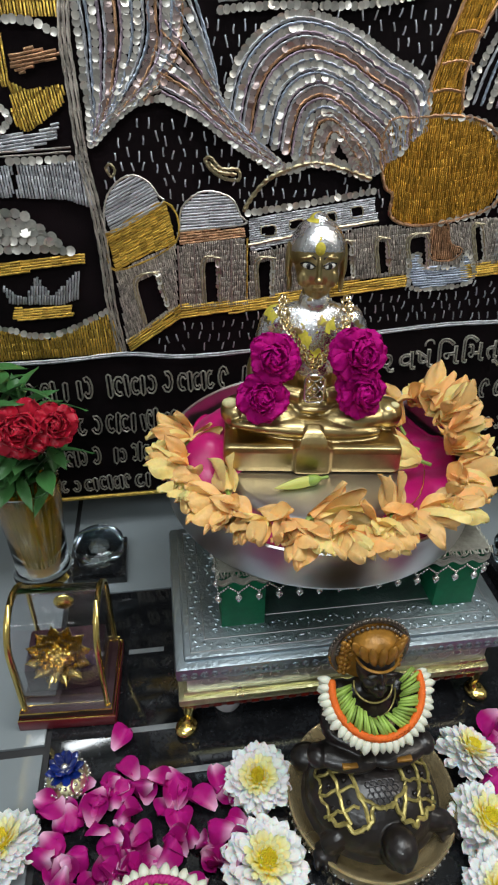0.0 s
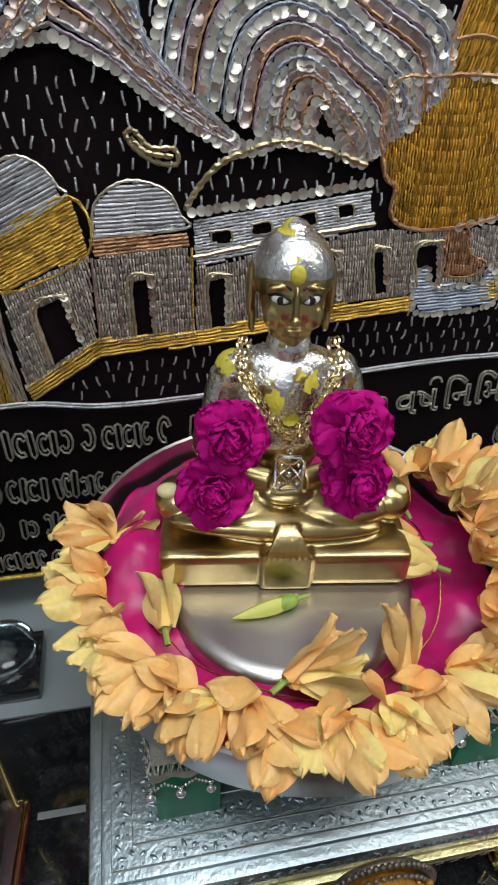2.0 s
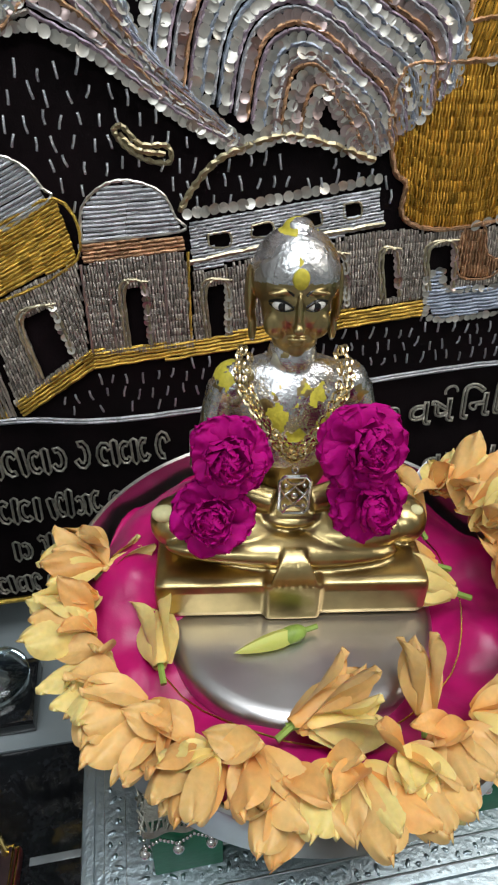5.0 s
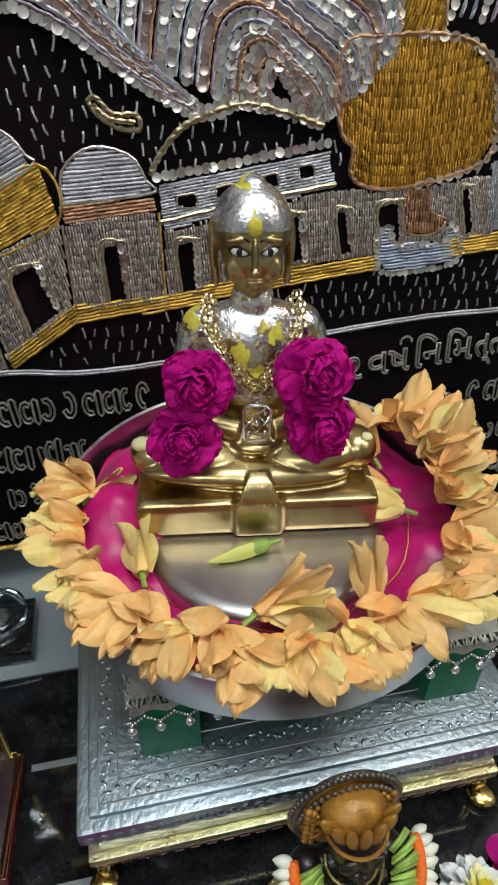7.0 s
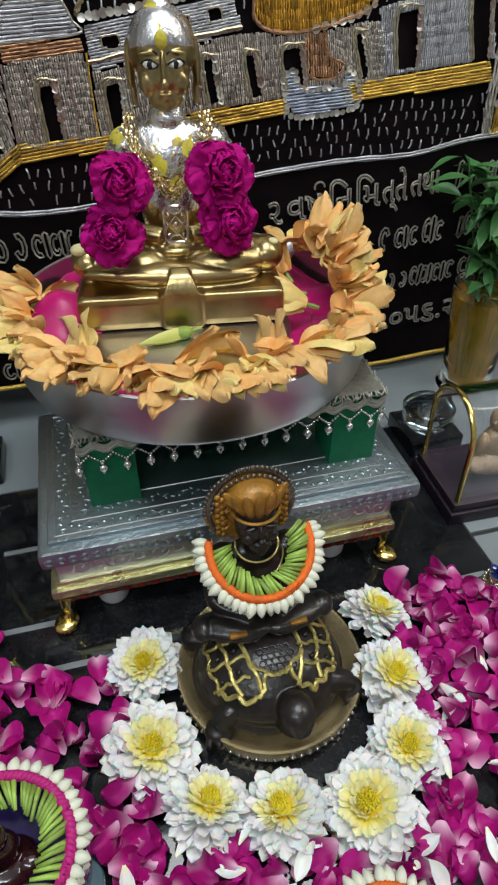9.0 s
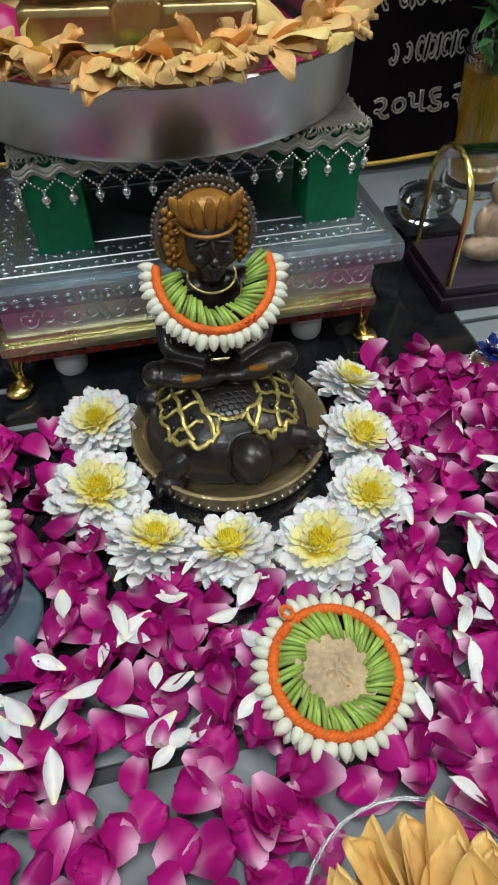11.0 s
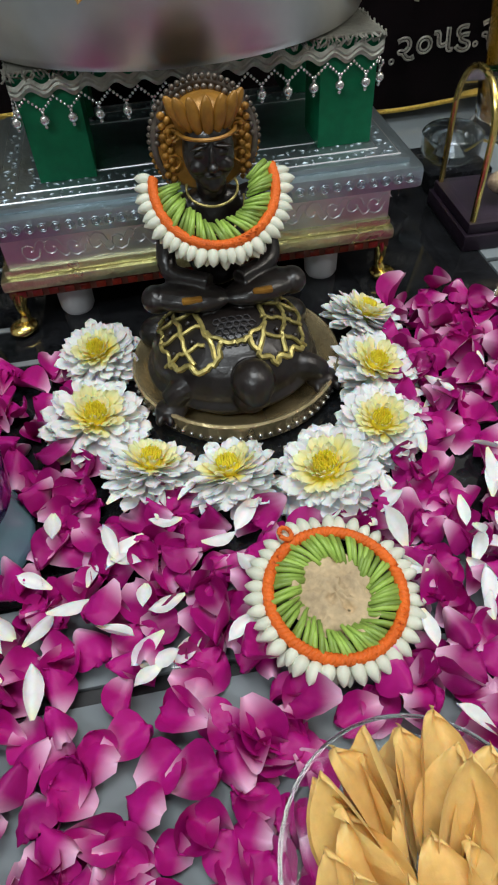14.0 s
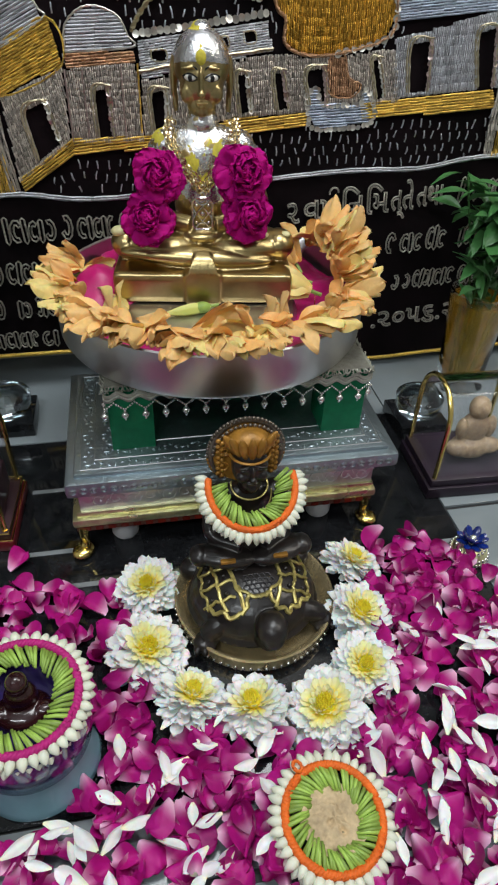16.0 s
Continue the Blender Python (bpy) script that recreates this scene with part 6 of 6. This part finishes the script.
# ---- footed violet cup with figurine ----
CC = (-0.028, 0.233)
vcup = thing("footed_cup", (*CC, 0), "footed cup of violet and clear blue glass holding a figurine", "cup")
s = Shape()
lathe(s, [(0.0001, 0.0006), (0.045, 0.0006), (0.0465, 0.004), (0.045, 0.010), (0.040, 0.024), (0.039, 0.036), (0.0001, 0.036)], (*CC, 0), 56)
ob = part("cup_foot", s, BLUE_GLASS, vcup, "clear pale blue glass foot")
ob.visible_shadow = False
s = Shape()
lathe(s, [(0.0001, 0.036), (0.040, 0.036), (0.044, 0.042), (0.0475, 0.070), (0.048, 0.086), (0.0465, 0.087), (0.045, 0.078), (0.0001, 0.068)], (*CC, 0), 56)
part("cup_bowl", s, PURPLE, vcup, "violet glass bowl")
b = Shape()
ball(b, (0, 0, 0.006), (0.021, 0.016, 0.009), 18, 12)
ball(b, (0, 0.004, 0.018), (0.012, 0.010, 0.014), 16, 12)
ball(b, (0, 0.004, 0.034), (0.008, 0.008, 0.009), 14, 10)
for q in (-1, 1):
    ball(b, (q * 0.015, -0.003, 0.008), (0.010, 0.008, 0.007), 12, 8)
vs, fs = fused(b, 0.0009, 3)
ob = part("figurine", Shape().add(vs, fs), mat("dark_red_lacquer", (0.035, 0.008, 0.010), 0.18, vary=0.4, coat=0.6), m=Matrix.Translation((CC[0], CC[1], 0.070)), sharp=0)
tagged(ob, "small dark red lacquered seated figurine in the cup", "statue")
bud_ring("cup_garland", (CC[0], CC[1], 0.0905), pose(0, 0, 0, 5, 2, 20), 0.024, 0.0405, 0.0505, PINK_CORD, "ring of jasmine buds and stems with magenta cord", 42, 74)

# ---- small blue jewelled ornaments ----
def ornament(at, rz):
    t = thing("jewelled_ornament", at, "small pearl-studded holder with a blue crystal flower", "ornament", "blue ornaments")
    t.matrix_basis = Matrix.Translation(at) @ Matrix.Rotation(rz, 4, "Z")
    s = Shape()
    lathe(s, [(0.0001, 0.0005), (0.018, 0.0005), (0.0205, 0.004), (0.019, 0.010), (0.014, 0.015), (0.0001, 0.017)], seg=32)
    part("holder", s, GOLD_FOIL, t, "rose gold holder", m=Matrix())
    s = Shape()
    for r, z, n in ((0.0203, 0.004, 30), (0.0195, 0.009, 26), (0.0145, 0.0145, 18)):
        for i in range(n):
            a = 2 * math.pi * i / n
            ball(s, (r * math.cos(a), r * math.sin(a), z), 0.0019, 7, 5)
    part("pearl_beading", s, PEARL, t, "rows of tiny pearls", m=Matrix())["kind"] = "stuff"
    pm = ball(Shape(), (0, 0.010, 0), (0.0045, 0.0085, 0.0022), 8, 6).mesh("crystal_petal", BLUE_GEM, 20)
    for k, (n, tilt, z) in enumerate(((8, 22, 0.018), (6, 52, 0.020))):
        for i in range(n):
            part("crystal_petal", pm, None, t, m=Matrix.Rotation(2 * math.pi * (i + 0.5 * k) / n, 4, "Z") @ Matrix.Translation((0, 0.001, z)) @ Matrix.Rotation(radians(tilt), 4, "X"))
    s = Shape()
    ball(s, (0, 0, 0.026), 0.0042, 12, 8)
    part("pearl", s, PEARL, t, "pale centre pearl", m=Matrix())
    return t


ornament((-0.113, 0.405, 0), 0.2)
ornament((0.405, 0.378, 0), 0.7)

# ---- acrylic display boxes ----
def arch(w, h, n=14):
    """An arch outline: straight sides and a round head."""
    r = w / 2
    return [(-r, 0)] + [(-r * math.cos(math.pi * k / n), h - r + r * math.sin(math.pi * k / n)) for k in range(n + 1)] + [(r, 0)]


def show_box(at, rz, base_mat, trim, base_h, w, d, h, label, group="display boxes"):
    t = thing("display_box", at, label, "display box", group)
    t.matrix_basis = Matrix.Translation(at) @ Matrix.Rotation(radians(rz), 4, "Z")
    s = Shape()
    box(s, -w / 2 - 0.008, w / 2 + 0.008, -d / 2 - 0.008, d / 2 + 0.008, 0.0006, base_h * 0.6, 0.0015)
    part("base", s, RED_BASE if trim else base_mat, t, "lacquered base", m=Matrix())
    s = Shape()
    box(s, -w / 2 - 0.005, w / 2 + 0.005, -d / 2 - 0.005, d / 2 + 0.005, base_h * 0.6, base_h, 0.002)
    part("base_moulding", s, base_mat, t, "stepped moulding", m=Matrix())
    if trim:
        s = Shape()
        for q in (0.0065, 0.0045):
            tube(s, [(x, y, base_h * (0.62 if q > 0.005 else 0.95)) for x, y in ((-w / 2 - q, -d / 2 - q), (w / 2 + q, -d / 2 - q), (w / 2 + q, d / 2 + q), (-w / 2 - q, d / 2 + q))], 0.0013, 5, True)
        part("gold_edge", s, GOLD, t, "gilt edging", m=Matrix())
    a = arch(d, h)
    for q in (-1, 1):
        s = Shape()
        tube(s, [(q * w / 2, y, base_h + z) for y, z in a], 0.0030, 8)
        part("gilt_arch", s, GOLD, t, "gilt arched edge", m=Matrix())
    s = Shape()
    n = len(a)
    for k, x0, flip in ((1.0, w / 2 - 0.001, False), (0.968, w / 2 - 0.003, True)):
        vs = [(x, y * k, base_h + z * (1 - (1 - k) * 0.4)) for x in (-x0, x0) for y, z in a]
        fs = [(i, i + 1, n + i + 1, n + i) for i in range(n - 1)] + [tuple(range(n)), tuple(range(2 * n - 1, n - 1, -1))]
        s.add(vs, [tuple(reversed(f)) for f in fs] if flip else fs)
    ob = part("acrylic_cover", s, ACRYLIC, t, "clear barrel-topped acrylic cover", m=Matrix())
    ob.visible_shadow = False
    return t


bl = show_box((-0.116, 0.509, 0), -3, MAROON, True, 0.024, 0.082, 0.080, 0.118, "clear arched acrylic display box on maroon base with gilt edges")
lotus = thing("gold_lotus_figure", (-0.119, 0.498, 0.0245), "gold lotus ornament inside the acrylic box", "ornament")
LM = Matrix.Translation((-0.119, 0.492, 0.078)) @ Matrix.Rotation(radians(62), 4, "X")
pm = petal_shape(0.019, 0.011, 0.5, 0.15, 0.9, thick=0.0006, nu=4, nv=6)
pm = pm.mesh("lotus_petal", GOLD, 0)
for n, tilt, sc in ((12, 8, 1.6), (10, 30, 1.3), (8, 55, 0.95)):
    for i in range(n):
        part("lotus_petal", pm, None, lotus, m=lotus.matrix_basis.inverted() @ LM @ Matrix.Rotation(2 * math.pi * i / n + tilt, 4, "Z") @ Matrix.Translation((0, 0.004, 0)) @ Matrix.Rotation(radians(tilt), 4, "X") @ Matrix.Scale(sc, 4))
s = Shape()
for i in range(22):
    a, r = i * 2.4, 0.0022 * math.sqrt(i)
    ball(s, LM @ Vector((r * math.cos(a), r * math.sin(a), 0.006)), 0.0026, 8, 6)
part("lotus_centre", s, GOLD, lotus, "gold bead centre")
s = Shape()
box(s, -0.158, -0.080, 0.486, 0.540, 0.0245, 0.062, 0.003)
part("plinth", s, MAROON, lotus, "dark maroon plinth")
s = Shape()
ball(s, (-0.112, 0.520, 0.122), (0.010, 0.004, 0.010), 14, 10)
part("gold_coin", s, GOLD, lotus, "round gold disc")

br = show_box((0.455, 0.512, 0), -2, mat("dark_violet_base", (0.022, 0.012, 0.024), 0.4, vary=0.3), False, 0.026, 0.100, 0.080, 0.112, "clear arched acrylic display box on dark violet base with gilt arches")
b = Shape()
ball(b, (0, 0, 0.012), (0.022, 0.014, 0.012), 16, 10)
ball(b, (0, 0.003, 0.032), (0.014, 0.011, 0.018), 16, 10)
ball(b, (0, 0.003, 0.055), (0.010, 0.010, 0.012), 16, 10)
for q in (-1, 1):
    ball(b, (q * 0.016, -0.004, 0.014), (0.012, 0.010, 0.008), 12, 8)
    ball(b, (q * 0.015, 0.0, 0.034), (0.005, 0.006, 0.012), 12, 8)
vs, fs = fused(b, 0.001, 2)
ob = part("carved_figurine", Shape().add(vs, fs), IVORY, m=Matrix.Translation((0.462, 0.508, 0.0262)) @ Matrix.Scale(1.25, 4), sharp=0)
tagged(ob, "small tan carved stone figurine inside the acrylic box", "statue")

# ---- glass paperweights on dark blocks ----
for x, y in ((-0.098, 0.690), (0.440, 0.612)):
    t = thing("crystal_paperweight", (x, y, 0), "round smoky crystal paperweight with faceted cone", "paperweight", "paperweights")
    s = Shape()
    box(s, x - 0.034, x + 0.034, y - 0.034, y + 0.034, 0.0006, 0.020, 0.002)
    part("dark_stand", s, GRANITE, t, "black polished stand")
    s = Shape()
    lathe(s, [(0.0001, 0.0205), (0.024, 0.0205), (0.031, 0.028), (0.032, 0.046), (0.028, 0.050), (0.0001, 0.051)], (x, y, 0), 40)
    part("crystal", s, SMOKE, t, "smoky glass").visible_shadow = False
    s = Shape()
    lathe(s, [(0.0001, 0.046), (0.010, 0.034), (0.012, 0.030), (0.0001, 0.030)], (x, y, 0), 8)
    part("facets", s, PEARL, t, "bright cut facets", sharp=10)

# ---- tumblers with leaves and a rose ----
def tumbler(x, y, label, seed, rose):
    t = thing("glass_tumbler", (x, y, 0), "ridged glass tumbler filled with amber water", "tumbler", "tumblers")
    s = Shape()
    lathe(s, [(0.0001, 0.0006), (0.036, 0.0006), (0.039, 0.005), (0.037, 0.012), (0.033, 0.017), (0.036, 0.08), (0.042, 0.150), (0.0425, 0.151), (0.0405, 0.151), (0.034, 0.08), (0.031, 0.019), (0.0001, 0.017)], (x, y, 0), 40)
    part("glass_wall", s, CLEAR, t, "clear ridged glass").visible_shadow = False
    s = Shape()
    lathe(s, [(0.0001, 0.0175), (0.0308, 0.0195), (0.0338, 0.08), (0.0388, 0.138), (0.0001, 0.138)], (x, y, 0), 32)
    part("water", s, AMBER, t, "amber water").visible_shadow = False
    rnd = random.Random(seed)
    sprig = thing("leaf_sprig", (x, y, 0.08), label, "leaves", "leafy sprigs")
    tips = []
    for i in range(17):
        a = rnd.uniform(0, 6.283)
        r = rnd.uniform(0.015, 0.060)
        tip = Vector((x + r * math.cos(a), y + r * math.sin(a) * 0.7, rnd.uniform(0.20, 0.300)))
        part("stem", tube(Shape(), smooth_line([(x + 0.010 * math.cos(a), y + 0.010 * math.sin(a), 0.022), (x + 0.018 * math.cos(a), y + 0.018 * math.sin(a), 0.15), tip], 5), 0.0013, 5), LEAF, sprig)
        tips.append((tip, a))
    lk = [petal_shape(L, W, cup=0.35, curl=K, point=0.8, ruffle=0.06, nu=5, nv=8, seed=i).mesh("leaf", LEAF, 0, True) for i, (L, W, K) in enumerate(((0.046, 0.022, -0.25), (0.038, 0.020, -0.1), (0.056, 0.016, -0.35)))]
    inv = sprig.matrix_basis.inverted()
    for tip, a in tips:
        for k in range(9):
            m = Matrix.Translation(tip + Vector((0, 0, -0.007 * k)) + Vector((rnd.uniform(-0.012, 0.012), rnd.uniform(-0.012, 0.012), 0))) @ Matrix.Rotation(a - 1.57 + k * 2.1 + rnd.uniform(-0.6, 0.6), 4, "Z") @ Matrix.Rotation(radians(rnd.uniform(-20, 50)), 4, "X") @ Matrix.Rotation(rnd.uniform(-0.5, 0.5), 4, "Y") @ Matrix.Scale(rnd.uniform(0.7, 1.1), 4)
            part("leaf", lk[rnd.randrange(3)], None, sprig, m=inv @ m)
    if rose:
        bloom("red_rose", (x + 0.022, y - 0.042, 0.245), (0.1, -1, 0.6), 0.032, RED_PETAL, "red rose in full bloom among green leaves in the tumbler", "rose", "red roses", seed, 60)
        bloom("red_rose", (x + 0.056, y - 0.038, 0.247), (0.3, -1, 0.7), 0.024, RED_PETAL, "smaller red rose beside green leaves in the tumbler", "rose", "red roses", seed + 1, 50)


tumbler(-0.172, 0.690, "bunch of green leaves round red roses in a tumbler", 31, True)
tumbler(0.545, 0.700, "bunch of fresh green leaves standing in a tumbler", 37, False)
